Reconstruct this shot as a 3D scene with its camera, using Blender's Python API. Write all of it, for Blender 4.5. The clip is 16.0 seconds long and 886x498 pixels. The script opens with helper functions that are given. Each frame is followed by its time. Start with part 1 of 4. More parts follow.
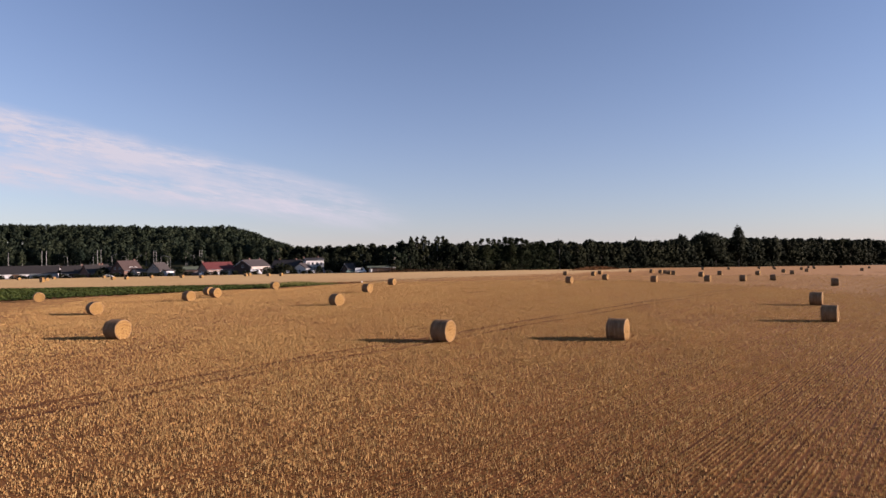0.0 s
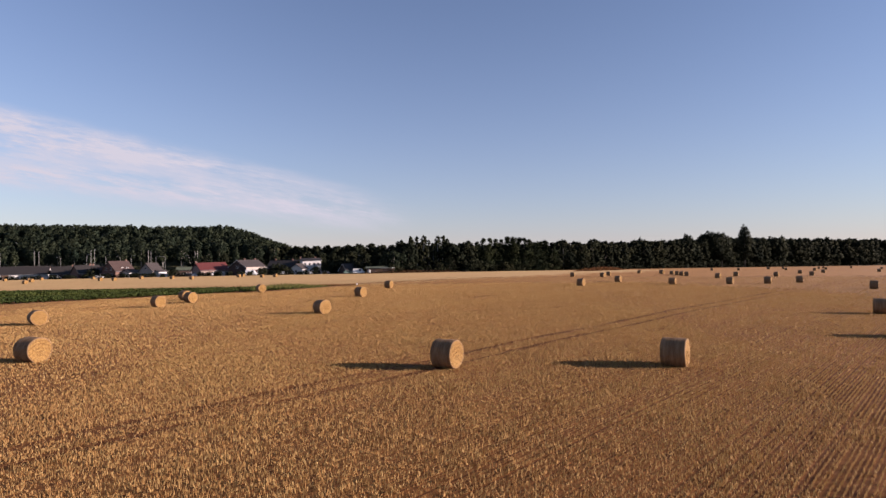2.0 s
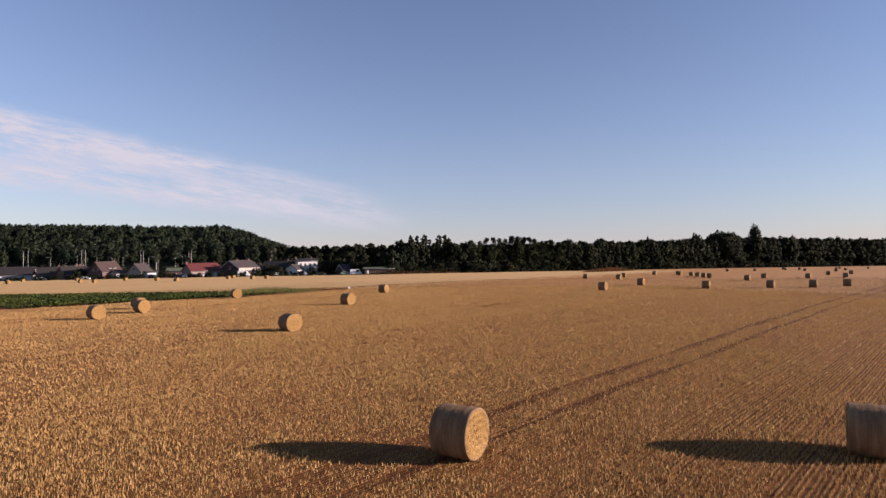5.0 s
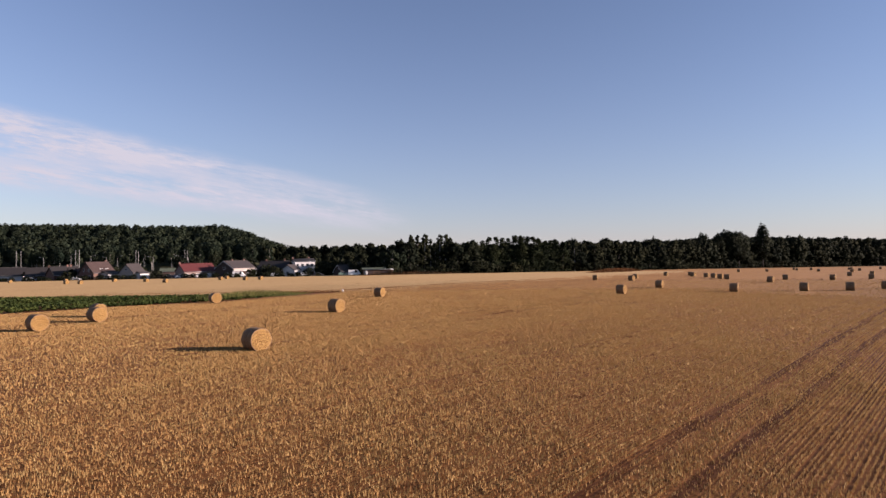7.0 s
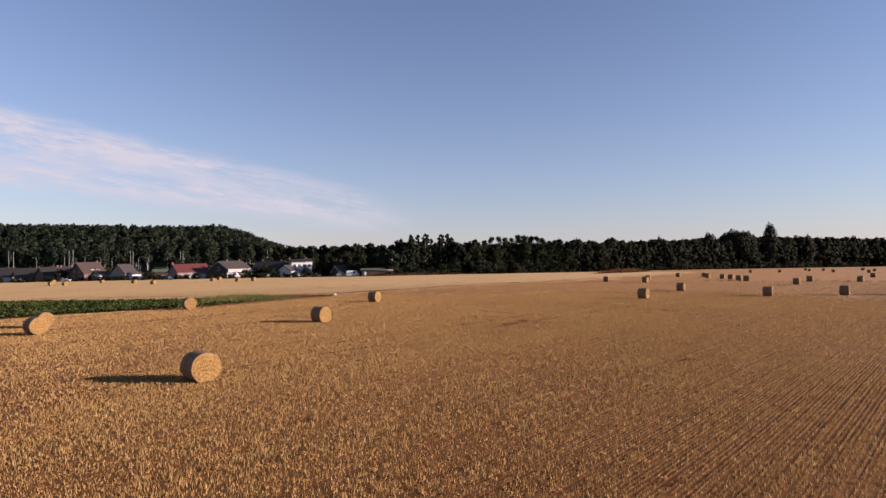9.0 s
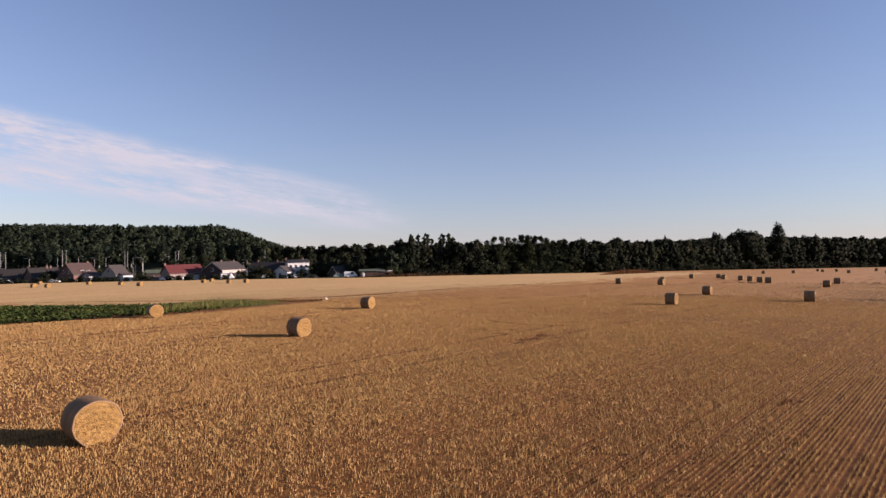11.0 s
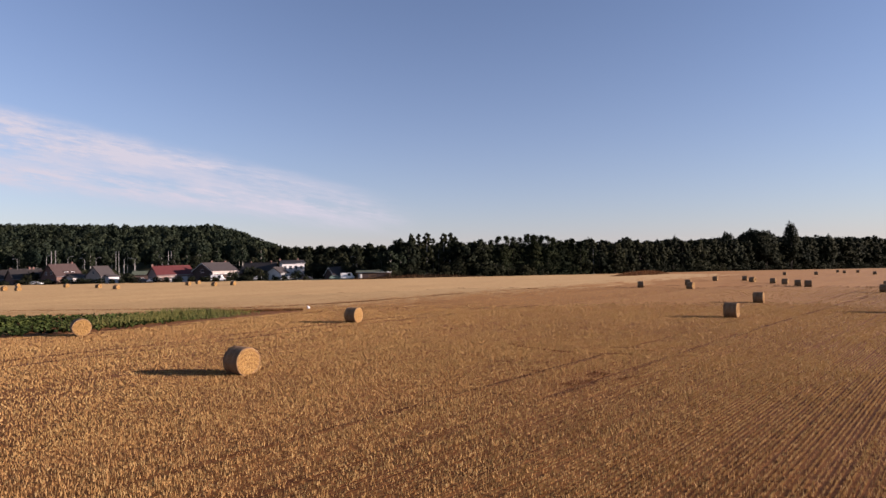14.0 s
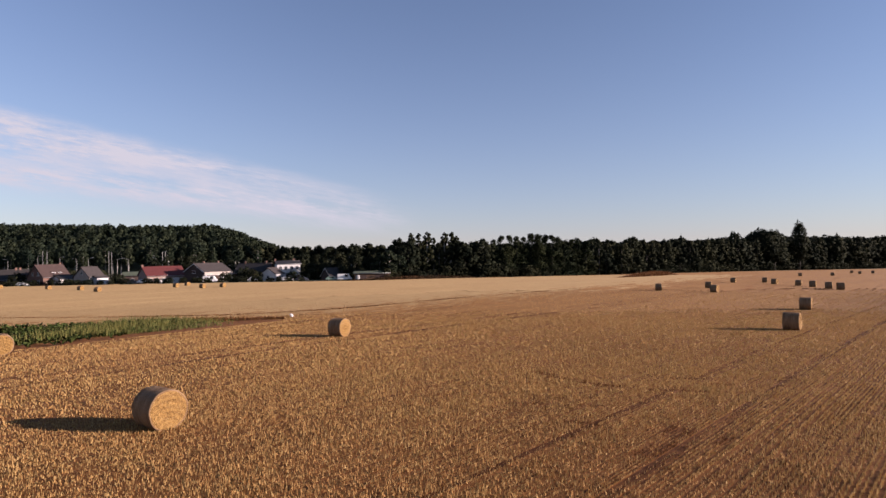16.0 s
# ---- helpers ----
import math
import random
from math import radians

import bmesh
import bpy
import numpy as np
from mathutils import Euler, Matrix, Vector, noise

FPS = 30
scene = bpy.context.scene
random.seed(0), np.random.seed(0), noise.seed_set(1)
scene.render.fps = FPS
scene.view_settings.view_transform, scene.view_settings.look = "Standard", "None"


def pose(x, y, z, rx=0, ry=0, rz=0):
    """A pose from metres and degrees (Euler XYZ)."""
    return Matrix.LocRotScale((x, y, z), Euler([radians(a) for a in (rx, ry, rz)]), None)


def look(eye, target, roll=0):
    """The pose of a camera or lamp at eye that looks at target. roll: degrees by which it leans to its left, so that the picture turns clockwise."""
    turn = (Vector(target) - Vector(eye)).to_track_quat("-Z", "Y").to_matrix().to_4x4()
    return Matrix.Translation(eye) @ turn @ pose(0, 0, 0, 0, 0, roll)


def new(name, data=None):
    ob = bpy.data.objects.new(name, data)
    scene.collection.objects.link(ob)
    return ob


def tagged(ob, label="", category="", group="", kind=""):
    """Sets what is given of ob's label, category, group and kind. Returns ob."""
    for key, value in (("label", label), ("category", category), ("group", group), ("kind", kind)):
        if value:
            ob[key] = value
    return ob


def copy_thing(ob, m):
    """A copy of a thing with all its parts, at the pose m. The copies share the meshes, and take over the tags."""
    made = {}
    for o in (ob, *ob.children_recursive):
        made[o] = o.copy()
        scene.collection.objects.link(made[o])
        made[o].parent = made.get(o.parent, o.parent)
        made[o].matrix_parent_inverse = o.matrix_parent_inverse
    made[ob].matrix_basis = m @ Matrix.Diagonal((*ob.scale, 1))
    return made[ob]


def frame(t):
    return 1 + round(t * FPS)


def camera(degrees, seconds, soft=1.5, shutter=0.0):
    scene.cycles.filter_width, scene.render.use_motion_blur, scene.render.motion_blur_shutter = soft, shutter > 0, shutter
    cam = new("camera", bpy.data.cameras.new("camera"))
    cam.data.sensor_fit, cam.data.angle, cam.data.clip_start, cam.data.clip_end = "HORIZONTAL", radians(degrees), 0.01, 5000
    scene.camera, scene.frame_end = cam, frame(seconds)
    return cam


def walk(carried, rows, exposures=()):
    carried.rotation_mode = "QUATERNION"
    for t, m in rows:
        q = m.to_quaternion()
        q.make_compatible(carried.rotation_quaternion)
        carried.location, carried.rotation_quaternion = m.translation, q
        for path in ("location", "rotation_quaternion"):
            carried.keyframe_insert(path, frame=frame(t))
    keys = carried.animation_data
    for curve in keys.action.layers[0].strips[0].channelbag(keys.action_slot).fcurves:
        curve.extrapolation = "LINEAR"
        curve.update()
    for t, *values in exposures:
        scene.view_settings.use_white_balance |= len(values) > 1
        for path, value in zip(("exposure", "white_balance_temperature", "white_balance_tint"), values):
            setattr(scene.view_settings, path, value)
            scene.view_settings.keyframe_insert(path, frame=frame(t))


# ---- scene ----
cam = camera(75, 16.0)
PATH = [
    (0, (0.264, 6.839, 5.261), (0.2126, 8.8385, 5.2834), -0.700),
    (1, (0.075, 10.887, 5.260), (0.0234, 12.8859, 5.2831), -0.706),
    (2, (-0.108, 14.892, 5.261), (-0.1602, 16.8915, 5.2843), -0.711),
    (3, (-0.287, 18.862, 5.264), (-0.3398, 20.8613, 5.2872), -0.717),
    (4, (-0.462, 22.802, 5.268), (-0.5168, 24.8013, 5.2917), -0.722),
    (5, (-0.637, 26.719, 5.274), (-0.6926, 28.7176, 5.2979), -0.727),
    (6, (-0.812, 30.617, 5.282), (-0.8687, 32.6161, 5.3056), -0.733),
    (7, (-0.988, 34.504, 5.291), (-1.0467, 36.5028, 5.3150), -0.738),
    (8, (-1.168, 38.385, 5.302), (-1.2278, 40.3838, 5.3261), -0.744),
    (9, (-1.352, 42.266, 5.314), (-1.4136, 44.2650, 5.3387), -0.749),
    (10, (-1.543, 46.154, 5.328), (-1.6056, 48.1526, 5.3530), -0.755),
    (11, (-1.741, 50.054, 5.343), (-1.8051, 52.0524, 5.3689), -0.760),
    (12, (-1.948, 53.972, 5.360), (-2.0137, 55.9705, 5.3864), -0.766),
    (13, (-2.166, 57.914, 5.379), (-2.2329, 59.9129, 5.4056), -0.771),
    (14, (-2.396, 61.887, 5.399), (-2.4639, 63.8856, 5.4263), -0.777),
    (15, (-2.640, 65.896, 5.421), (-2.7085, 67.8946, 5.4488), -0.782),
    (16, (-2.899, 69.947, 5.445), (-2.9678, 71.9460, 5.4728), -0.788),
]
EXPOSURE, KELVIN, TINT = 1.26, 6450, 30
SUN_POWER, SUN_COLOR = 5.0, (1.0, 0.89, 0.74)
SKY_POWER, AIR, DUST, OZONE = 0.06, 1.0, 0.0, 2.3
HAZE, HAZE_FALL, HAZE_COLOR = 0.57, 5.0, (2.3, 2.75, 3.7)
CLOUD, CLOUD_COLOR = 1.4, (4.35, 4.6, 4.8)


walk(cam, [(t, look(eye, target, roll)) for t, eye, target, roll in PATH], exposures=[(0, EXPOSURE, KELVIN, TINT), (16, EXPOSURE, KELVIN, TINT)])

# ---- sky and sun ----
SUN_EL, SUN_AZ = 13.6, 96.5  # elevation; azimuth clockwise from +y
sun_dir = Vector((math.sin(radians(SUN_AZ)) * math.cos(radians(SUN_EL)), math.cos(radians(SUN_AZ)) * math.cos(radians(SUN_EL)), math.sin(radians(SUN_EL))))
sun = new("sun", bpy.data.lights.new("sun", "SUN"))
sun.data.energy, sun.data.angle, sun.data.color = SUN_POWER, radians(0.6), SUN_COLOR
sun.matrix_world = look(sun_dir * 200, (0, 0, 0))


class Nodes:
    """Short hand for building node trees."""

    def __init__(self, tree):
        self.tree = tree

    def link(self, a, b):
        self.tree.links.new(a, b)

    def math(self, op, a, b=0.0, c=0.0, clamp=False):
        n = self.tree.nodes.new("ShaderNodeMath")
        n.operation, n.use_clamp = op, clamp
        for k, v in enumerate((a, b, c)):
            if isinstance(v, (int, float)):
                n.inputs[k].default_value = v
            else:
                self.link(v, n.inputs[k])
        return n.outputs[0]

    def ramp(self, value, low, high):
        n = self.tree.nodes.new("ShaderNodeMapRange")
        n.interpolation_type = "SMOOTHSTEP"
        for k, v in ((0, value), (1, low), (2, high)):
            if isinstance(v, (int, float)):
                n.inputs[k].default_value = v
            else:
                self.link(v, n.inputs[k])
        return n.outputs[0]

    def mix(self, fac, a, b):
        n = self.tree.nodes.new("ShaderNodeMix")
        n.data_type = "RGBA"
        for k, v in ((0, fac), (6, a), (7, b)):
            if isinstance(v, (int, float)):
                n.inputs[k].default_value = v
            elif isinstance(v, tuple):
                n.inputs[k].default_value = (*v, 1) if len(v) == 3 else v
            else:
                self.link(v, n.inputs[k])
        return n.outputs[2]

    def noise(self, vector, scale, detail=3.0, rough=0.55):
        n = self.tree.nodes.new("ShaderNodeTexNoise")
        n.inputs["Scale"].default_value, n.inputs["Detail"].default_value, n.inputs["Roughness"].default_value = scale, detail, rough
        self.link(vector, n.inputs["Vector"])
        return n.outputs[0]

    def mapping(self, vector, scale=(1, 1, 1), turn=0.0):
        n = self.tree.nodes.new("ShaderNodeMapping")
        n.inputs["Rotation"].default_value = (0, 0, radians(turn))
        n.inputs["Scale"].default_value = scale
        self.link(vector, n.inputs["Vector"])
        return n.outputs[0]


world = bpy.data.worlds.new("world")
world.use_nodes = True
scene.world = world
w = Nodes(world.node_tree)
background = world.node_tree.nodes["Background"]
sky = world.node_tree.nodes.new("ShaderNodeTexSky")
sky.sky_type, sky.sun_disc = "NISHITA", False
sky.sun_elevation, sky.sun_rotation = radians(SUN_EL), radians(SUN_AZ)
sky.altitude, sky.air_density, sky.dust_density, sky.ozone_density = 60, AIR, DUST, OZONE
# thin cirrus low over the western woods, drawn by direction
coords = world.node_tree.nodes.new("ShaderNodeTexCoord").outputs["Generated"]
split = world.node_tree.nodes.new("ShaderNodeSeparateXYZ")
w.link(coords, split.inputs[0])
ahead = w.math("MAXIMUM", split.outputs[1], 0.05)
u, v = w.math("DIVIDE", split.outputs[0], ahead), w.math("DIVIDE", split.outputs[2], ahead)
join = world.node_tree.nodes.new("ShaderNodeCombineXYZ")
w.link(u, join.inputs[0]), w.link(v, join.inputs[1])
slant = w.mapping(join.outputs[0], (1, 1, 1), 10.5)
streaks = w.noise(w.mapping(slant, (2.6, 17.0, 1)), 1.7, 8, 0.62)
wisps = w.noise(w.mapping(slant, (7, 42, 1)), 2.0, 7, 0.68)
upper = w.math("MULTIPLY_ADD", u, -0.252, 0.066)   # upper edge of the bank, rising to the left
lower = w.math("MULTIPLY_ADD", u, -0.13, 0.030)
edge_top = w.math("SUBTRACT", 1.0, w.ramp(v, w.math("SUBTRACT", upper, 0.022), w.math("ADD", upper, 0.020)))
edge_low = w.ramp(v, w.math("SUBTRACT", lower, 0.02), w.math("ADD", lower, 0.035))
fade = w.math("SUBTRACT", 1.0, w.ramp(u, -0.22, -0.05))
density = w.math("MULTIPLY", w.math("MULTIPLY", edge_top, edge_low), fade)
veil = w.math("ADD", w.math("MULTIPLY", w.ramp(streaks, 0.36, 0.62), 0.62), w.math("MULTIPLY", w.ramp(wisps, 0.42, 0.66), 0.42))
cover = w.math("MULTIPLY", density, w.math("ADD", veil, 0.12), clamp=True)
middle = w.math("MULTIPLY_ADD", u, -0.13, 0.083)
gap = w.math("SUBTRACT", 1.0, w.math("MULTIPLY", w.math("SUBTRACT", 1.0, w.ramp(w.math("ABSOLUTE", w.math("SUBTRACT", v, middle)), 0.004, 0.028)), 0.45))
cover = w.math("MULTIPLY", cover, w.math("MULTIPLY", gap, CLOUD))
low = w.math("MAXIMUM", split.outputs[2], 0.0)
haze = w.math("MULTIPLY", w.math("POWER", 2.718, w.math("MULTIPLY", low, -HAZE_FALL)), HAZE)  # summer haze, all round the horizon
w.link(w.mix(cover, w.mix(haze, sky.outputs[0], HAZE_COLOR), CLOUD_COLOR), background.inputs[0])
background.inputs[1].default_value = SKY_POWER


# ---- materials ----
def material(name, rough=0.8, metal=0.0, spec=0.3):
    m = bpy.data.materials.new(name)
    m.use_nodes = True
    n = Nodes(m.node_tree)
    shader = m.node_tree.nodes["Principled BSDF"]
    shader.inputs["Roughness"].default_value, shader.inputs["Metallic"].default_value = rough, metal
    shader.inputs["Specular IOR Level"].default_value = spec
    n.shader, n.material = shader, m
    geometry = m.node_tree.nodes.new("ShaderNodeNewGeometry")
    n.place, n.island = geometry.outputs["Position"], geometry.outputs["Random Per Island"]
    n.local = m.node_tree.nodes.new("ShaderNodeTexCoord").outputs["Object"]
    n.chance = m.node_tree.nodes.new("ShaderNodeObjectInfo").outputs["Random"]
    return n


def finish(n, colour, bump=None, strength=0.3, distance=0.02):
    if isinstance(colour, tuple):
        n.shader.inputs[0].default_value = (*colour, 1)
    else:
        n.link(colour, n.shader.inputs[0])
    if bump is not None:
        b = n.tree.nodes.new("ShaderNodeBump")
        b.inputs["Strength"].default_value, b.inputs["Distance"].default_value = strength, distance
        n.link(bump, b.inputs["Height"])
        n.link(b.outputs[0], n.shader.inputs["Normal"])
    return n.material


def plain(name, a, b, scale=3.0, rough=0.8, metal=0.0, bump=0.15, stretch=(1, 1, 1)):
    """A surface that wavers between two colours at two scales."""
    n = material(name, rough, metal)
    fine = n.noise(n.mapping(n.local, stretch), scale * 6, 4)
    broad = n.noise(n.local, scale * 0.4, 2)
    mixed = n.math("ADD", n.math("MULTIPLY", fine, 0.5), n.math("MULTIPLY", broad, 0.5))
    return finish(n, n.mix(n.ramp(mixed, 0.3, 0.7), a, b), fine, bump, 0.02)


ROW_GAP = 0.125
ROW_TURN = 41.5  # drilling direction of the field, degrees east of +y
ROW = Vector((math.sin(radians(ROW_TURN)), math.cos(radians(ROW_TURN))))
ACROSS = Vector((ROW.y, -ROW.x))
TRAMLINES = ((-3.2, 0.16), (-4.9, 0.16), (-28.4, 0.18), (-30.0, 0.22), (-54.7, 0.12), (-57.6, 0.10), (-79.5, 0.24), (-82.0, 0.26), (-92.8, 0.30), (-105.2, 0.34))  # place across the rows, half width


def field_material(name, straw, straw_dark, soil, tracks=True):
    n = material(name, 0.92, 0.0, 0.15)
    rows = n.mapping(n.place, (1, 1, 1), ROW_TURN)  # y now runs along the rows
    tangle = n.noise(n.mapping(rows, (7, 2.2, 1)), 1.0, 5, 0.7)
    fine = n.noise(n.place, 16, 4, 0.7)
    broad = n.noise(n.mapping(rows, (0.16, 0.02, 1)), 1.0, 4, 0.55)
    blotch = n.noise(n.place, 0.045, 4, 0.55)
    colour = n.mix(n.ramp(broad, 0.35, 0.66), straw, straw_dark)
    colour = n.mix(n.math("MULTIPLY", n.ramp(blotch, 0.42, 0.72), 0.55), colour, straw_dark)
    colour = n.mix(n.math("MULTIPLY", n.ramp(n.math("ADD", n.math("MULTIPLY", tangle, 0.55), n.math("MULTIPLY", fine, 0.45)), 0.47, 0.66), 0.62), colour, soil)
    if tracks:
        s = n.tree.nodes.new("ShaderNodeSeparateXYZ")
        n.link(rows, s.inputs[0])
        furrow = n.math("ABSOLUTE", n.math("SUBTRACT", n.math("FRACT", n.math("DIVIDE", s.outputs[0], ROW_GAP)), 0.5))
        bare = n.math("MULTIPLY", n.math("SUBTRACT", 1.0, n.ramp(furrow, 0.14, 0.40)), n.math("MULTIPLY_ADD", n.ramp(tangle, 0.35, 0.6), 0.4, 0.4))
        uneven = n.math("ADD", n.math("MULTIPLY", n.noise(n.mapping(rows, (5.5, 0.09, 1)), 1.0, 2), 0.6), n.math("MULTIPLY", n.noise(n.mapping(rows, (0.35, 0.05, 1)), 1.0, 2), 0.4))
        bare = n.math("MULTIPLY", bare, n.math("MULTIPLY_ADD", n.ramp(uneven, 0.38, 0.58), 0.8, 0.2))
        colour = n.mix(bare, colour, soil)  # bare soil between the drilled rows
        waver = n.math("MULTIPLY_ADD", n.noise(n.mapping(rows, (0.0, 0.05, 1)), 1.0, 2), 0.3, -0.15)
        across = n.math("ADD", s.outputs[0], waver)
        total = None
        for k, wide in TRAMLINES:
            near = n.math("SUBTRACT", 1.0, n.ramp(n.math("ABSOLUTE", n.math("SUBTRACT", across, k)), wide * 0.6, wide * 1.4))
            total = near if total is None else n.math("MAXIMUM", total, near)
        broken = n.ramp(n.noise(n.mapping(rows, (0.3, 0.12, 1)), 1.0, 3), 0.36, 0.6)
        colour = n.mix(n.math("MULTIPLY", n.math("MULTIPLY", total, broken), 0.7), colour, soil)
    return finish(n, colour, n.math("ADD", n.math("MULTIPLY", tangle, 0.7), n.math("MULTIPLY", fine, 0.5)), 0.4, 0.03)


def leaf_material(name, a, b, rough=0.85):
    n = material(name, rough, 0.0, 0.06)
    colour = n.mix(n.island, a, b)
    patch = n.math("MULTIPLY_ADD", n.ramp(n.noise(n.place, 0.09, 3), 0.35, 0.68), 0.55, n.math("MULTIPLY", n.chance, 0.45))
    shift = n.mix(patch, (0.62, 0.72, 0.76), (1.55, 1.3, 1.05))
    m = n.tree.nodes.new("ShaderNodeMix")
    m.data_type, m.blend_type = "RGBA", "MULTIPLY"
    m.inputs[0].default_value = 1.0
    n.link(colour, m.inputs[6]), n.link(shift, m.inputs[7])
    return finish(n, m.outputs[2])


STRAW, STRAW_DARK, SOIL = (0.2352, 0.0970, 0.0270), (0.1968, 0.0762, 0.0190), (0.0518, 0.0144, 0.0035)
mat_field = field_material("stubble_ground", STRAW, STRAW_DARK, SOIL)
mat_field_pale = field_material("pale_stubble_ground", (0.3674, 0.2427, 0.1017), (0.3149, 0.1968, 0.07872), (0.1968, 0.1181, 0.05248), tracks=False)
mat_verge = plain("rough_grass_ground", (0.0328, 0.04264, 0.01312), (0.0656, 0.05904, 0.02296), 0.4, 0.95)
def blade_material(name, dull, fair, pale, warm):
    """Single straws: most fair, some dull and weathered, some bleached; broad drifts of a warmer tone."""
    n = material(name, 0.75, 0.0, 0.12)
    drift = n.ramp(n.math("ADD", n.math("MULTIPLY", n.noise(n.place, 0.11, 4), 0.6), n.math("MULTIPLY", n.noise(n.place, 0.9, 3), 0.4)), 0.38, 0.62)
    colour = n.mix(n.ramp(n.island, 0.02, 0.45), dull, n.mix(drift, fair, warm))
    colour = n.mix(n.ramp(n.island, 0.72, 1.0), colour, pale)
    through_light = n.tree.nodes.new("ShaderNodeBsdfTranslucent")  # thin straw lets the low sun through
    n.link(colour, through_light.inputs[0])
    blend = n.tree.nodes.new("ShaderNodeMixShader")
    blend.inputs[0].default_value = 0.24
    n.link(n.shader.outputs[0], blend.inputs[1]), n.link(through_light.outputs[0], blend.inputs[2])
    n.link(blend.outputs[0], n.tree.nodes["Material Output"].inputs[0])
    return finish(n, colour)


mat_blade = blade_material("straw_blades", (0.2753, 0.1431, 0.0485), (0.3300, 0.2044, 0.0752), (0.3795, 0.2595, 0.1067), (0.3096, 0.1786, 0.0672))
mat_blade_pale = blade_material("pale_straw_blades", (0.1771, 0.1181, 0.05773), (0.2263, 0.1574, 0.08003), (0.2624, 0.187, 0.0984), (0.2099, 0.141, 0.07085))


def rows_material(name, light, dark, gap):
    """Packed straw: streaks that stand up, tufts, and the shade of holes between them painted darker."""
    n = material(name, 0.85, 0.0, 0.12)
    rows = n.mapping(n.place, (1, 1, 1), ROW_TURN)
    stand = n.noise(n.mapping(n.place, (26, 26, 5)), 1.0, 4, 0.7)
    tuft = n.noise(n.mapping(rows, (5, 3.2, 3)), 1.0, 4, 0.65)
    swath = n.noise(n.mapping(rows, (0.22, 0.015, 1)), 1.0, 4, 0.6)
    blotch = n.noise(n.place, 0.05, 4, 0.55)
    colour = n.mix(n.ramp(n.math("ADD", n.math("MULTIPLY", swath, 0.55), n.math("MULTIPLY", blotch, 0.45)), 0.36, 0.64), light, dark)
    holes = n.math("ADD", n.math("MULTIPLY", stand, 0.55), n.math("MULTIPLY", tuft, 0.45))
    # shaded hollows between the tufts, put into the colour
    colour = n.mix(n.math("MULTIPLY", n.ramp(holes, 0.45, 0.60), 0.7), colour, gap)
    return finish(n, colour, holes, 0.5, 0.03)


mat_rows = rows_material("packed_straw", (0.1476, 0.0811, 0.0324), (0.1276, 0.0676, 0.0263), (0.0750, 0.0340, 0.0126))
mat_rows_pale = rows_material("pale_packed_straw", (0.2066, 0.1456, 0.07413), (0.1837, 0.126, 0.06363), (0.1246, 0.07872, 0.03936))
mat_rotten = blade_material("trampled_straw", (0.07, 0.026, 0.008), (0.12, 0.050, 0.017), (0.22, 0.105, 0.04), (0.10, 0.040, 0.013))
mat_crop = leaf_material("crop_leaves", (0.0136, 0.0236, 0.0068), (0.0499, 0.0682, 0.0199))
mat_reed = leaf_material("tall_grass", (0.03936, 0.05248, 0.0164), (0.1017, 0.1017, 0.03608))
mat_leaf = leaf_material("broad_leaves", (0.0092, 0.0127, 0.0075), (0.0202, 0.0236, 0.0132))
mat_poplar = leaf_material("poplar_leaves", (0.0135, 0.0205, 0.0130), (0.0260, 0.0360, 0.0235))
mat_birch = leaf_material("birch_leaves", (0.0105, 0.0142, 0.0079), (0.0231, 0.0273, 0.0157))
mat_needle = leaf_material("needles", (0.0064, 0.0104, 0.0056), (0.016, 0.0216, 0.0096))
mat_dry = leaf_material("dry_weeds", (0.02296, 0.01312, 0.007216), (0.05576, 0.03149, 0.01574))
mat_bark = plain("bark", (0.0262, 0.0223, 0.0184), (0.0577, 0.0525, 0.0446), 2.0, 0.9, stretch=(1, 1, 0.2))
mat_pale_bark = plain("pale_bark", (0.1312, 0.1246, 0.1115), (0.2755, 0.2624, 0.2362), 1.0, 0.9, stretch=(1, 1, 0.2))


def bale_end_material():
    n = material("straw_end", 0.85, 0.0, 0.2)
    s = n.tree.nodes.new("ShaderNodeSeparateXYZ")
    n.link(n.local, s.inputs[0])
    radius = n.math("POWER", n.math("ADD", n.math("MULTIPLY", s.outputs[1], s.outputs[1]), n.math("MULTIPLY", s.outputs[2], s.outputs[2])), 0.5)
    wobble = n.noise(n.local, 3.0, 4, 0.6)
    rings = n.math("SINE", n.math("MULTIPLY", n.math("ADD", radius, n.math("MULTIPLY", wobble, 0.2)), 34.0))
    strands = n.noise(n.mapping(n.local, (30, 30, 30)), 1.0, 5, 0.75)
    mixed = n.math("ADD", n.math("MULTIPLY_ADD", rings, 0.06, 0.10), n.math("MULTIPLY", n.math("ADD", strands, n.math("MULTIPLY", wobble, 0.5)), 0.62))
    colour = n.mix(n.ramp(mixed, 0.25, 0.8), (0.085, 0.040, 0.011), (0.28, 0.160, 0.050))
    core = n.math("SUBTRACT", 1.0, n.ramp(n.math("ADD", radius, n.math("MULTIPLY", wobble, 0.2)), 0.16, 0.34))
    colour = n.mix(n.math("MULTIPLY", core, 0.6), colour, (0.24, 0.135, 0.042))
    return finish(n, colour, mixed, 0.9, 0.05)


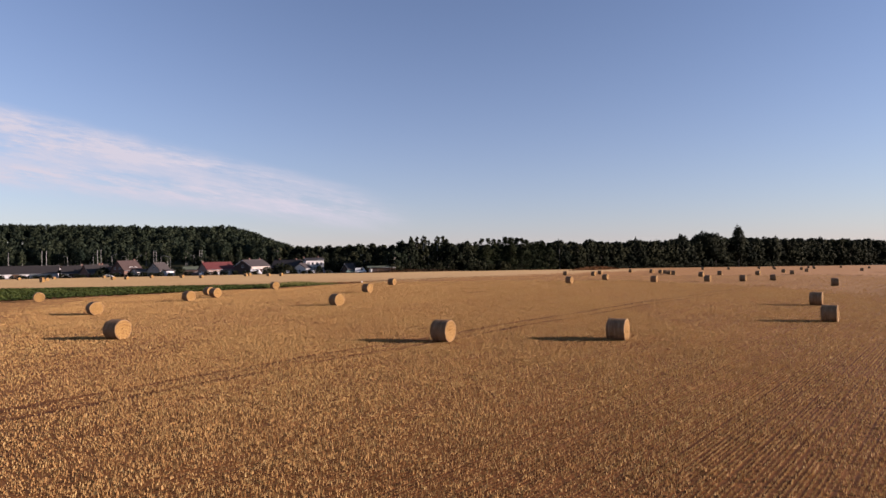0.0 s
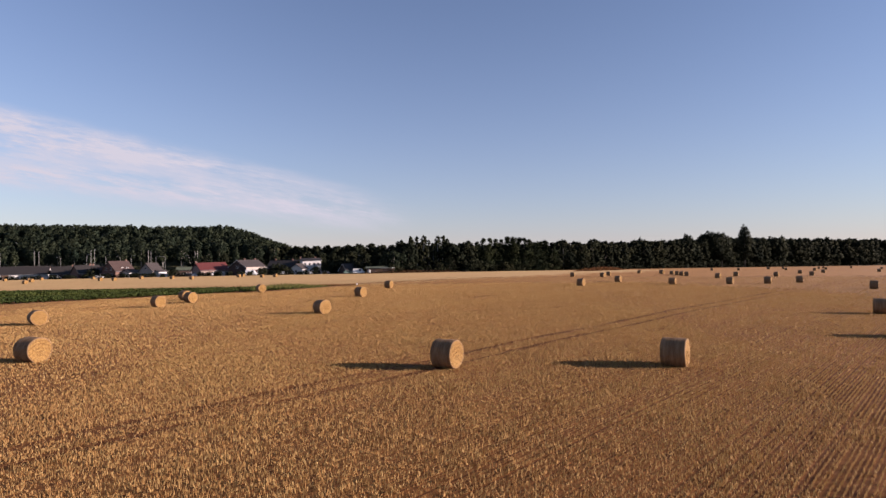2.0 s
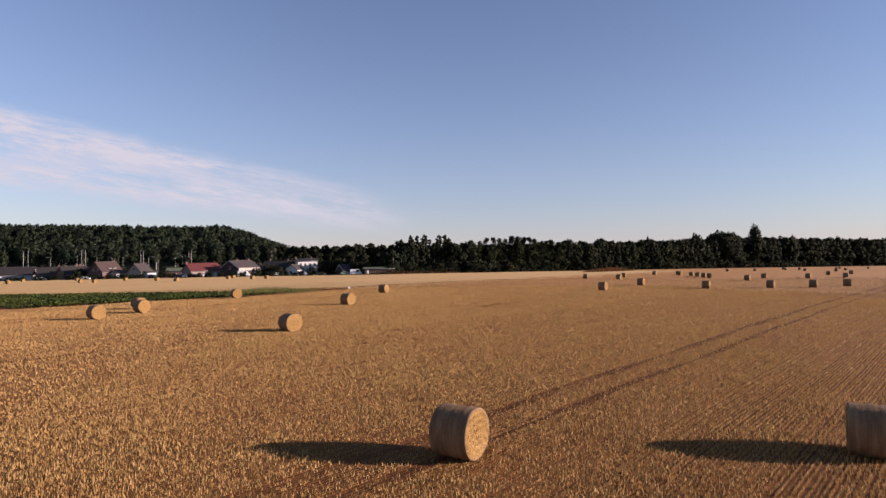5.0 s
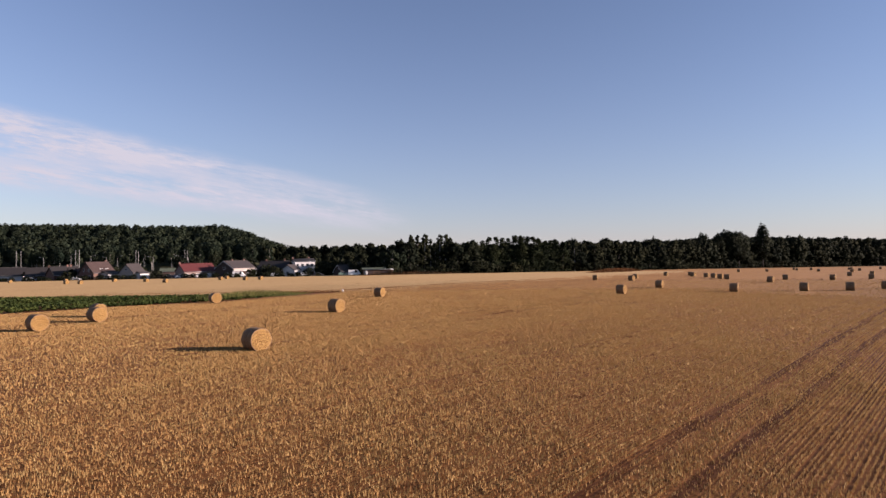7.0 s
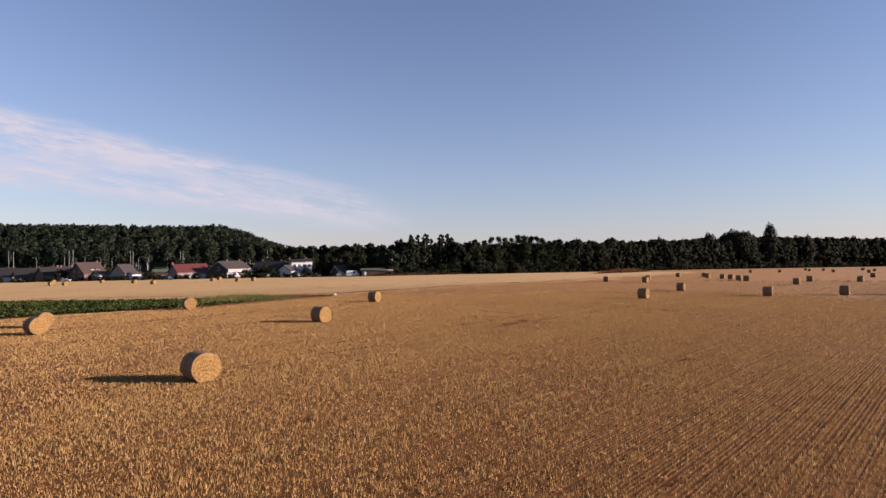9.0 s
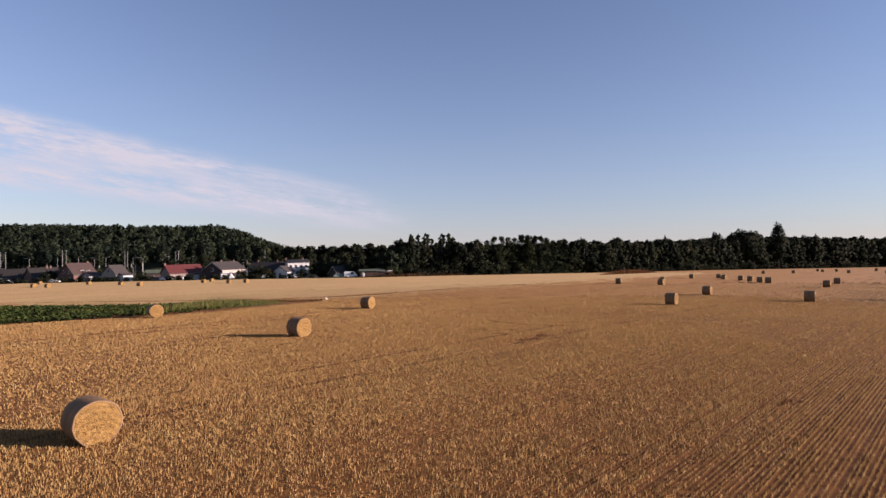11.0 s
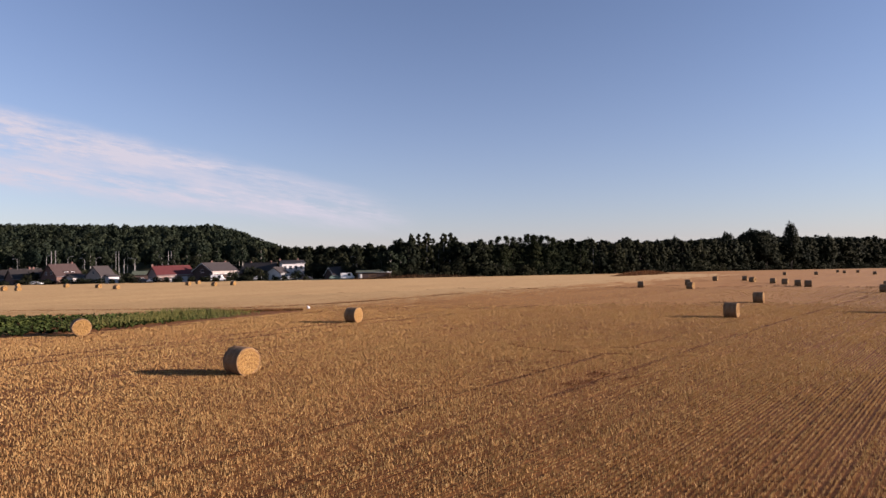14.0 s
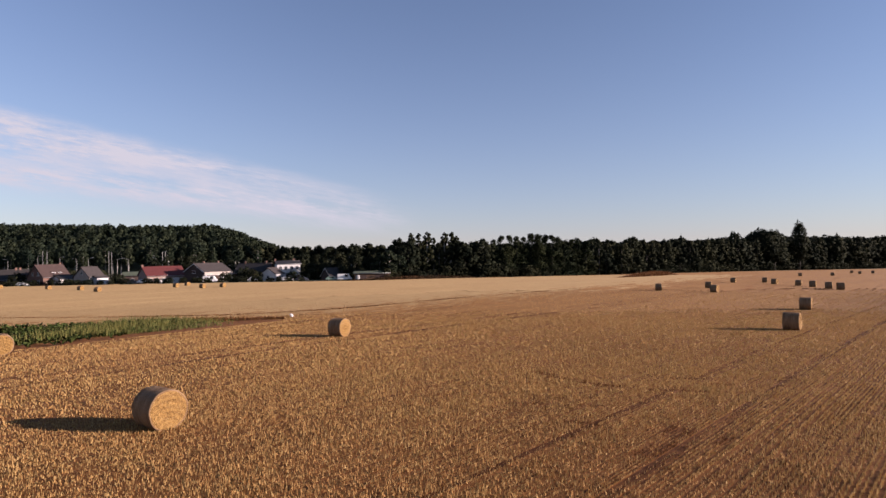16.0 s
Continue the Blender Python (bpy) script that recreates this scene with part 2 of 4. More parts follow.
def bale_wrap_material():
    n = material("net_wrap", 0.7, 0.0, 0.15)
    s = n.tree.nodes.new("ShaderNodeSeparateXYZ")
    n.link(n.local, s.inputs[0])
    mesh = n.math("SINE", n.math("MULTIPLY", s.outputs[0], 210.0))
    bands = n.noise(n.mapping(n.local, (9, 1.2, 1.2)), 1.0, 4, 0.6)
    strands = n.noise(n.mapping(n.local, (12, 40, 40)), 1.0, 4, 0.7)
    colour = n.mix(n.ramp(bands, 0.35, 0.68), (0.14, 0.078, 0.036), (0.235, 0.143, 0.074))
    colour = n.mix(n.math("MULTIPLY", n.ramp(strands, 0.45, 0.72), 0.45), colour, (0.09, 0.050, 0.026))
    colour = n.mix(n.math("MULTIPLY", n.ramp(mesh, 0.2, 0.9), 0.22), colour, (0.30, 0.235, 0.165))
    return finish(n, colour, n.math("ADD", strands, n.math("MULTIPLY", bands, 0.8)), 0.5, 0.03)


mat_end, mat_wrap = bale_end_material(), bale_wrap_material()
n = material("loose_straw", 0.8)
mat_straw = finish(n, n.mix(n.island, (0.223, 0.1246, 0.04592), (0.4067, 0.2755, 0.1115)))


# ---- ground ----
def smooth(a, b, x):
    t = np.clip((np.asarray(x, float) - a) / (b - a), 0, 1)
    return t * t * (3 - 2 * t)


def land(x, y):
    """Height of the ground: a field that falls away gently, a wooded rise in the north-west."""
    x, y = np.asarray(x, float), np.asarray(y, float)
    r = np.hypot(x, y - 70)
    z = -14 * (1 - np.exp(-1e-4 * r * r / (1 + r / 300) / 14))
    west = -x / np.maximum(y, 1)
    rise = smooth(440, 640, y) * (smooth(0.25, 0.41, west) + 0.25 * np.clip((west - 0.46) / 0.34, 0, 1.5))
    return z + 0.24 * np.exp(-((x + 2) / 45) ** 2 - ((y - 80) / 60) ** 2) + 27 * rise


def height(x, y):
    return float(land(x, y))


def inside(poly, x, y):
    """Which of the points lie inside a polygon."""
    x, y = np.asarray(x, float), np.asarray(y, float)
    hit = np.zeros(x.shape, bool)
    for (x0, y0), (x1, y1) in zip(poly, poly[1:] + poly[:1]):
        if y0 != y1:
            hit ^= ((y0 > y) != (y1 > y)) & (x < (x1 - x0) * (y - y0) / (y1 - y0) + x0)
    return hit


CROP = [(-170, 4), (-62.6, 82.5), (-42, 98), (-30, 106.8), (-24, 114.6), (-18.5, 122.2), (-27, 123.8), (-40, 119.5), (-60, 121.5), (-100, 127), (-170, 133)]
PALE = [(-260, 136), (-100, 127.5), (-60, 122), (-40, 120), (-27, 124.3), (-18, 131), (-2, 152), (18, 176), (45, 210), (70, 240), (96, 290), (50, 305), (18, 288), (-12, 276), (-30, 262), (-60, 262), (-110, 268), (-180, 276), (-300, 300)]
EDGE = [(-330, 300), (-180, 279), (-110, 271), (-60, 265), (-30, 264), (-10, 282), (20, 292), (50, 312), (85, 336), (120, 364), (160, 402), (220, 442), (320, 500), (460, 570), (700, 650)]
FIELD = EDGE + [(1200, 500), (1200, -300), (-330, -300)]


def mesh_object(name, verts, faces, mats, parent=None, picks=None, shade=False):
    me = bpy.data.meshes.new(name)
    me.from_pydata(verts, [], faces)
    for m in mats:
        me.materials.append(m)
    if picks is not None:
        me.polygons.foreach_set("material_index", np.asarray(picks, np.int32))
    if shade:
        me.polygons.foreach_set("use_smooth", np.ones(len(me.polygons), bool))
    ob = new(name, me)
    if parent is not None:
        ob.parent = parent
    return ob


def axis(near, step, far, growth):
    """Grid lines: even steps in the middle, wider and wider outside."""
    out = list(np.arange(near[0], near[1] + step / 2, step))
    a, b, d = out[0], out[-1], step
    left, right = [], []
    while a > -far or b < far:
        d *= growth
        a, b = a - d, b + d
        left.append(a), right.append(b)
    return np.array(left[::-1] + out + right)


def build_ground():
    xs, ys = axis((-150, 130), 2.5, 4500, 1.12), axis((-20, 330), 2.5, 4500, 1.12)
    gx, gy = np.meshgrid(xs, ys)
    z = land(gx, gy)
    near = np.exp(-((gx / 400) ** 2 + ((gy - 100) / 400) ** 2))
    z = z + near * 0.05 * np.sin(gx * 0.21 + 1.3 * np.sin(gy * 0.13)) * np.sin(gy * 0.17)
    verts = np.stack([gx.ravel(), gy.ravel(), z.ravel()], 1)
    ny, nx = gx.shape
    a = (np.arange(ny - 1)[:, None] * nx + np.arange(nx - 1)).ravel()
    faces = np.stack([a, a + 1, a + nx + 1, a + nx], 1)
    c = verts[faces].mean(1)
    picks = np.where(inside(FIELD, c[:, 0], c[:, 1]), 0, 2)
    picks[inside(PALE, c[:, 0], c[:, 1]) & (picks == 0)] = 1
    ground = mesh_object("ground", verts.tolist(), faces.tolist(), [mat_field, mat_field_pale, mat_verge], picks=picks, shade=True)
    tagged(ground, "harvested golden stubble field sloping gently to the woods", "field", kind="structure")


build_ground()


# ---- loose meshes made of many blades or leaves ----
def blade_mesh(name, x, y, z, turn, lean, tall, wide, mats, parent=None, picks=None):
    """Single triangular blades: root points, direction and amount of lean, height and width."""
    n = len(x)
    c, s = np.cos(turn), np.sin(turn)
    verts = np.empty((n, 3, 3), np.float32)
    verts[:, 0] = np.stack([x - s * wide / 2, y + c * wide / 2, z], 1)
    verts[:, 1] = np.stack([x + s * wide / 2, y - c * wide / 2, z], 1)
    verts[:, 2] = np.stack([x + c * lean * tall, y + s * lean * tall, z + tall], 1)
    return soup(name, verts.reshape(-1, 3), 3, mats, parent, picks)


def soup(name, verts, corners, mats, parent=None, picks=None, normals=None):
    """A mesh of separate triangles or quads from an array of their corners."""
    count = len(verts) // corners
    me = bpy.data.meshes.new(name)
    me.vertices.add(len(verts)), me.loops.add(len(verts)), me.polygons.add(count)
    me.vertices.foreach_set("co", np.ascontiguousarray(verts, np.float32).ravel())
    me.loops.foreach_set("vertex_index", np.arange(len(verts), dtype=np.int32))
    me.polygons.foreach_set("loop_start", np.arange(0, len(verts), corners, dtype=np.int32))
    for m in mats:
        me.materials.append(m)
    if picks is not None:
        me.polygons.foreach_set("material_index", np.asarray(picks, np.int32))
    me.update()
    if normals is not None:
        me.polygons.foreach_set("use_smooth", np.ones(count, bool))
        me.normals_split_custom_set(normals.tolist())
    ob = new(name, me)
    if parent is not None:
        ob.parent = parent
    return ob


# flattened patches: middle, half length, half width, slant
SCARS = [(0.6, 95.9, 0.5, 0.28, -0.9), (1.5, 94.7, 0.8, 0.16, -0.7), (2.7, 93.5, 0.7, 0.26, -0.6), (6.6, 94.8, 1.0, 0.16, -0.1), (5.2, 92.5, 1.1, 0.16, -0.2), (7.4, 93.6, 0.6, 0.14, -0.2),
         (3.4, 87.2, 0.55, 0.42, 0.4), (2.5, 85.9, 0.6, 0.34, 0.3), (1.9, 85.4, 0.5, 0.24, 0.1), (0.7, 88.2, 0.6, 0.2, -0.4), (4.3, 86.4, 0.5, 0.2, 0.5), (-0.6, 90.6, 0.5, 0.14, -0.3), (1.6, 90.2, 0.6, 0.14, -0.2),
         (-6.2, 60.2, 0.5, 0.2, 0.2), (9.4, 70.2, 0.6, 0.22, 0.5), (-2.2, 47.4, 0.4, 0.2, 0.3), (3.1, 55.3, 0.5, 0.2, 0.2)]


def flattened(x, y, S, L, rng, wide):
    """Where straw is trampled along the wheel tracks."""
    waver = 0.16 * np.sin(L * 0.09) + 0.07 * np.sin(L * 0.31 + 1)
    track = np.min([np.abs(S + waver - k) - half for k, half in TRAMLINES], 0)
    flat = (track < wide + 0.12 * np.sin(L * 0.7) * np.sin(L * 0.23)) & (rng.random(x.shape) < 0.72)
    return flat


def scarred(x, y):
    """Dark rotten patches, each with a ragged outline."""
    dark = np.zeros(x.shape, bool)
    for cx, cy, a, b, slant in SCARS:
        dark |= ((x - cx) / a) ** 2 + ((y - cy - slant * (x - cx)) / (1.15 * b)) ** 2 < 1 + 0.7 * np.sin(9 * x + cy) * np.sin(8 * y)
    return dark & (cells(x, y, 0.11, 5.0) < 0.72)


def lies_in(region, without, x, y):
    """Inside a region with a ragged outline, outside its holes, on the field and off the crop."""
    ex, ey = x + rng.normal(0, 2.6, x.shape), y + rng.normal(0, 2.6, x.shape)
    ok = inside(list(region), ex, ey) & ~inside(CROP, x, y) & inside(FIELD, x, y)
    for hole in without:
        ok &= ~inside(list(hole), ex, ey)
    return ok


def surface(x, y):
    near = np.exp(-((x / 400) ** 2 + ((y - 100) / 400) ** 2))
    return land(x, y) + near * 0.05 * np.sin(x * 0.21 + 1.3 * np.sin(y * 0.13)) * np.sin(y * 0.17)


def span(region):
    px, py = np.array(region, float).T
    s, l = px * ACROSS.x + py * ACROSS.y, px * ROW.x + py * ROW.y
    return s.min(), s.max(), l.min(), l.max()


def inner(outline, share=0.93):
    """An outline drawn in towards its middle, so that neighbouring stretches overlap."""
    cx, cy = np.mean(np.array(outline), 0)
    return [(cx + (x - cx) * share, cy + (y - cy) * share) for x, y in outline]


def straw_rows(rng, s_step, l_step, region, tall, rough, mats, without=()):
    """The drilled rows as low ragged ridges of packed straw."""
    s0, s1, l0, l1 = span(region)
    S, L = np.meshgrid(np.arange(s0, s1, s_step), np.arange(l0, l1, l_step), indexing="ij")
    x, y = S * ACROSS.x + L * ROW.x, S * ACROSS.y + L * ROW.y
    ok = lies_in(region, without, x, y)
    flat = flattened(x, y, S, L, rng, 0.4 * max(0.0, s_step - 0.2))
    patch = 0.9 + 0.2 * np.sin(x * 0.9 + 2 * np.sin(y * 0.6)) * np.sin(y * 0.8 + 1.5 * np.sin(x * 0.5))
    h = tall * patch * rng.uniform(1 - rough, 1 + rough, x.shape) * np.where(flat, 0.2, 1)
    mid = rng.normal(0, 0.05, x.shape) * s_step
    half = s_step * rng.uniform(0.30, 0.42, x.shape)
    z = surface(x, y)

    def line(off, up):
        return np.stack([x + ACROSS.x * off, y + ACROSS.y * off, z + up], -1)
    left, top, right = line(mid - half, -0.01), line(mid, h), line(mid + half, -0.01)
    seg = (ok[:, :-1] & ok[:, 1:])
    a = np.stack([left[:, :-1], left[:, 1:], top[:, 1:], top[:, :-1]], 2)[seg]
    b = np.stack([top[:, :-1], top[:, 1:], right[:, 1:], right[:, :-1]], 2)[seg]
    cx, cy = x[:, :-1][seg], y[:, :-1][seg]
    picks = inside(PALE, cx + rng.normal(0, 5, cx.size), cy + rng.normal(0, 5, cx.size)).astype(int)
    picks[flat[:, :-1][seg]] = 2
    ob = soup("stubble_rows", np.concatenate([a, b]).reshape(-1, 3), 4, mats, picks=np.concatenate([picks, picks]))
    return tagged(ob, "golden stubble packed in straight drilled rows", "stubble", kind="stuff")


def cells(x, y, size, salt):
    """An even random number for each square of the ground."""
    a, b = np.floor(x / size), np.floor(y / size)
    v = np.sin(a * 127.1 + b * 311.7 + salt) * 43758.5453
    return v - np.floor(v)


def stubble(rng, s_step, l_step, region, tall, wide, mats, without=(), fade=1.0):
    """Cut straws standing along the drilled rows, in tufts that lean each their own way."""
    s0, s1, l0, l1 = span(region)
    lines, steps = np.arange(math.floor(s0 / s_step), s1 / s_step) * s_step, np.arange(l0, l1, l_step)
    middle = lines + np.where(np.arange(lines.size) % 2, -0.03, 0.03) * s_step + rng.normal(0, 0.11, lines.size) * s_step
    full = rng.uniform(0.6, 1.0, lines.size) * (1 - 0.5 * (rng.random(lines.size) < 0.1))
    S, L = np.repeat(middle, steps.size), np.tile(steps, lines.size)
    keep = rng.random(S.size) < np.repeat(full, steps.size)
    S, L = S[keep], L[keep]
    x, y = S * ACROSS.x + L * ROW.x, S * ACROSS.y + L * ROW.y
    near = inside(region, x, y)
    S, L = S[near], L[near]
    tangle = smooth(0.35, 0.75, cells(S * 0.4 + 0.4 * np.sin(L * 0.31), L * 0.14 + 0.4 * np.sin(S * 0.9), 1.0, 3.0))
    S = S + rng.normal(0, 1, S.size) * (0.08 + 0.20 * tangle) * s_step
    L = L + rng.uniform(-0.5, 0.5, L.size) * l_step
    x, y = S * ACROSS.x + L * ROW.x, S * ACROSS.y + L * ROW.y
    ok = lies_in(region, without, x, y)
    short = np.ones(x.size)
    for share in np.arange(fade, 1.0, 0.04):  # thinner and shorter towards the edge of the stretch
        core = inside(inner(region, share), x, y)
        ok &= core | (rng.random(x.size) < 0.8)
        short = np.where(core, short, short * 0.9)
    x, y, S, L, short = x[ok], y[ok], S[ok], L[ok], short[ok]
    flat, dark = flattened(x, y, S, L, rng, 0.0), scarred(x, y)
    jx, jy = x + rng.normal(0, 0.04, x.size), y + rng.normal(0, 0.04, x.size)
    tuft = cells(jx, jy, 0.19, 1.0)
    patch = (0.9 + 0.2 * np.sin(x * 0.9 + 2 * np.sin(y * 0.6)) * np.sin(y * 0.8 + 1.5 * np.sin(x * 0.5))) * (0.74 + 0.4 * tuft)
    h = tall * short * rng.uniform(0.6, 1.2, x.size) * patch * np.where(flat, 0.45, 1)
    turn = 6.283 * cells(jx, jy, 0.19, 2.0) + rng.normal(0, 0.9, x.size)
    lean = np.abs(rng.normal(0.0, 0.22, x.size)) + 0.9 * flat
    picks = inside(PALE, x + rng.normal(0, 5, x.size), y + rng.normal(0, 5, x.size)).astype(int)
    picks[flat | dark] = 2
    ob = blade_mesh("stubble", x, y, surface(x, y) - 0.01, turn, lean, h, wide * rng.uniform(0.5, 1.5, x.size), mats, picks=picks)
    return tagged(ob, "dense golden cut straw standing in drilled rows", "stubble", kind="stuff")


rng = np.random.default_rng(4)
CORE = [(-9, 14), (9, 14), (18, 29), (18, 92), (12, 104), (-12, 104), (-18, 92), (-18, 29)]
NEAR = [(-17, 2), (17, 2), (29, 30), (48, 60), (54, 74), (52, 100), (38, 132), (-38, 132), (-52, 100), (-54, 74), (-48, 60), (-29, 30)]
MIDDLE = [(-30, -10), (30, -10), (46, 28), (74, 72), (104, 120), (112, 165), (0, 175), (-55, 145), (-98, 114), (-74, 72), (-46, 28)]
WHOLE = [(-260, -120), (260, -120), (330, 110), (380, 540), (60, 330), (-290, 300)]
BEYOND = [(-40, 60), (60, 40), (230, 240), (300, 460), (60, 320), (-230, 280), (-130, 130)]
straws = [mat_blade, mat_blade_pale, mat_rotten]
packed = [mat_rows, mat_rows_pale, mat_rotten]
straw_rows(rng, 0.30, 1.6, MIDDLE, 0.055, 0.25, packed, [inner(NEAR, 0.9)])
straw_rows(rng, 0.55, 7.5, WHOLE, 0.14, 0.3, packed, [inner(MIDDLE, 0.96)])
stubble(rng, ROW_GAP, 0.0205, CORE, 0.115, 0.028, straws, fade=0.84)
stubble(rng, ROW_GAP, 0.058, NEAR, 0.11, 0.050, straws, [inner(CORE, 0.9)], fade=0.84)
stubble(rng, 0.38, 0.17, MIDDLE, 0.115, 0.11, straws, [inner(NEAR, 0.9)], fade=0.85)
stubble(rng, 1.3, 1.2, BEYOND, 0.085, 0.4, straws, [inner(MIDDLE, 0.94)])


# ---- helpers for things ----
def thing(name, label, category, group="", at=(0, 0, 0), turn=0.0):
    ob = new(name)
    ob.empty_display_size = 0.2
    ob.matrix_basis = pose(*at, 0, 0, turn)
    return tagged(ob, label, category, group)


def part(name, bm, mat, parent, label=""):
    me = bpy.data.meshes.new(name)
    bm.to_mesh(me)
    bm.free()
    me.materials.append(mat)
    ob = new(name, me)
    ob.parent = parent
    return tagged(ob, label)


def box(x0, x1, y0, y1, z0, z1, bevel=0.0, bm=None):
    b = bmesh.new()
    bmesh.ops.create_cube(b, size=1, matrix=Matrix.Translation(((x0 + x1) / 2, (y0 + y1) / 2, (z0 + z1) / 2)) @ Matrix.Diagonal((x1 - x0, y1 - y0, z1 - z0, 1)))
    if bevel:
        bmesh.ops.bevel(b, geom=b.edges[:], offset=bevel, segments=2, affect="EDGES")
    return b


def prism(outline, x0, x1):
    """A solid with an outline in y and z, drawn out along x."""
    b = bmesh.new()
    ends = [[b.verts.new((x, y, z)) for y, z in outline] for x in (x0, x1)]
    b.faces.new(ends[0][::-1]), b.faces.new(ends[1])
    for k in range(len(outline)):
        j = (k + 1) % len(outline)
        b.faces.new((ends[0][k], ends[0][j], ends[1][j], ends[1][k]))
    bmesh.ops.recalc_face_normals(b, faces=b.faces[:])
    return b


def tube(points, radii, sides=8):
    """A round bar through the points."""
    b = bmesh.new()
    rings = []
    for k, (p, r) in enumerate(zip(points, radii)):
        p = Vector(p)
        along = (Vector(points[min(k + 1, len(points) - 1)]) - Vector(points[max(k - 1, 0)])).normalized()
        side = along.orthogonal().normalized() if abs(along.z) < 0.95 else Vector((1, 0, 0))
        up = along.cross(side).normalized()
        side = up.cross(along)
        rings.append([b.verts.new(p + r * (math.cos(a) * side + math.sin(a) * up)) for a in [6.28319 * i / sides for i in range(sides)]])
    for r0, r1 in zip(rings, rings[1:]):
        for i in range(sides):
            j = (i + 1) % sides
            b.faces.new((r0[i], r0[j], r1[j], r1[i]))
    b.faces.new(rings[0][::-1]), b.faces.new(rings[-1])
    bmesh.ops.recalc_face_normals(b, faces=b.faces[:])
    for f in b.faces:
        f.smooth = True
    return b


# ---- round bales ----
BALE_R, BALE_W = 0.69, 1.22


def bale_ring_point(rng_phase, radius, a, x):
    wob = 1 + 0.012 * math.sin(3 * a + rng_phase) + 0.008 * math.sin(7 * a + 2 * rng_phase + 5 * x) + 0.006 * math.sin(13 * a + 9 * x)
    y, z = radius * wob * math.cos(a), radius * wob * math.sin(a)
    z = max(z, -BALE_R * 0.965) if z < 0 else z * 0.99
    return Vector((x, y, z + BALE_R * 0.965))


def make_bale(seed):
    r = random.Random(seed)
    phase = r.uniform(0, 6.28)
    bale = thing("straw_bale", "round straw bale in pale net wrap, lying on stubble", "straw bale", "round straw bales on the field")
    sides = 44
    b = bmesh.new()
    steps = [(-0.545, 0.632), (-0.555, 0.645), (-0.557, 0.660), (-0.550, 0.676), (-0.53, 0.687)] + [(-0.495 + 0.09 * k, 0.69 + 0.006 * math.sin(k * 2.1 + phase)) for k in range(12)] + [(0.53, 0.687), (0.550, 0.676), (0.557, 0.660), (0.555, 0.645), (0.545, 0.632)]
    rings = [[b.verts.new(bale_ring_point(phase, rad, 6.28319 * i / sides, x)) for i in range(sides)] for x, rad in steps]
    for r0, r1 in zip(rings, rings[1:]):
        for i in range(sides):
            f = b.faces.new((r0[i], r0[(i + 1) % sides], r1[(i + 1) % sides], r1[i]))
            f.smooth = True
    bmesh.ops.recalc_face_normals(b, faces=b.faces[:])
    part("net_wrap", b, mat_wrap, bale, "pale net wrap over straw")
    for side in (-1, 1):
        b = bmesh.new()
        profile = [(0.0, 0.012), (0.05, 0.012), (0.11, 0.006), (0.17, 0.0), (0.24, 0.012), (0.31, 0.004), (0.38, 0.018), (0.45, 0.008), (0.52, 0.014), (0.59, 0.004), (0.645, -0.010)]
        rings = []
        for rad, push in profile[1:]:
            ring = []
            for i in range(sides):
                a = 6.28319 * i / sides
                p = bale_ring_point(phase, rad, a, side * 0.55)
                p.x += side * (push + 0.012 * math.sin(9 * a + 20 * rad + phase) * (0.1 < rad < 0.62) + r.uniform(-0.008, 0.008) * (0.1 < rad < 0.62))
                ring.append(b.verts.new(p))
            rings.append(ring)
        middle = b.verts.new((side * 0.56, 0, BALE_R * 0.965))
        for i in range(sides):
            b.faces.new((middle, rings[0][i], rings[0][(i + 1) % sides]))
        for r0, r1 in zip(rings, rings[1:]):
            for i in range(sides):
                b.faces.new((r0[i], r1[i], r1[(i + 1) % sides], r0[(i + 1) % sides]))
        bmesh.ops.recalc_face_normals(b, faces=b.faces[:])
        if b.faces[0].normal.x * side < 0:
            bmesh.ops.reverse_faces(b, faces=b.faces[:])
        face = part("straw_end", b, mat_end, bale, "golden end of coiled straw")
        # straws that stick out of the end
        count = 320
        g = np.random.default_rng(seed * 7 + side)
        a, rad = g.uniform(0, 6.283, count), 0.63 * np.sqrt(g.random(count))
        y, z = rad * np.cos(a), rad * np.sin(a) + BALE_R * 0.965
        tang = a + 1.57 + g.normal(0, 0.6, count)
        long = g.uniform(0.05, 0.16, count)
        out = g.uniform(0.01, 0.06, count)
        v = np.empty((count, 3, 3))
        v[:, 0] = np.stack([np.full(count, side * 0.555), y, z - 0.006], 1)
        v[:, 1] = np.stack([np.full(count, side * 0.555), y, z + 0.006], 1)
        v[:, 2] = np.stack([side * (0.56 + out), y + np.cos(tang) * long, np.maximum(z + np.sin(tang) * long, 0.01)], 1)
        ob = soup("loose_straw", v.reshape(-1, 3), 3, [mat_straw], face)
        tagged(ob, "", kind="stuff")
    return bale


bales = [make_bale(k) for k in (3, 8, 15)]
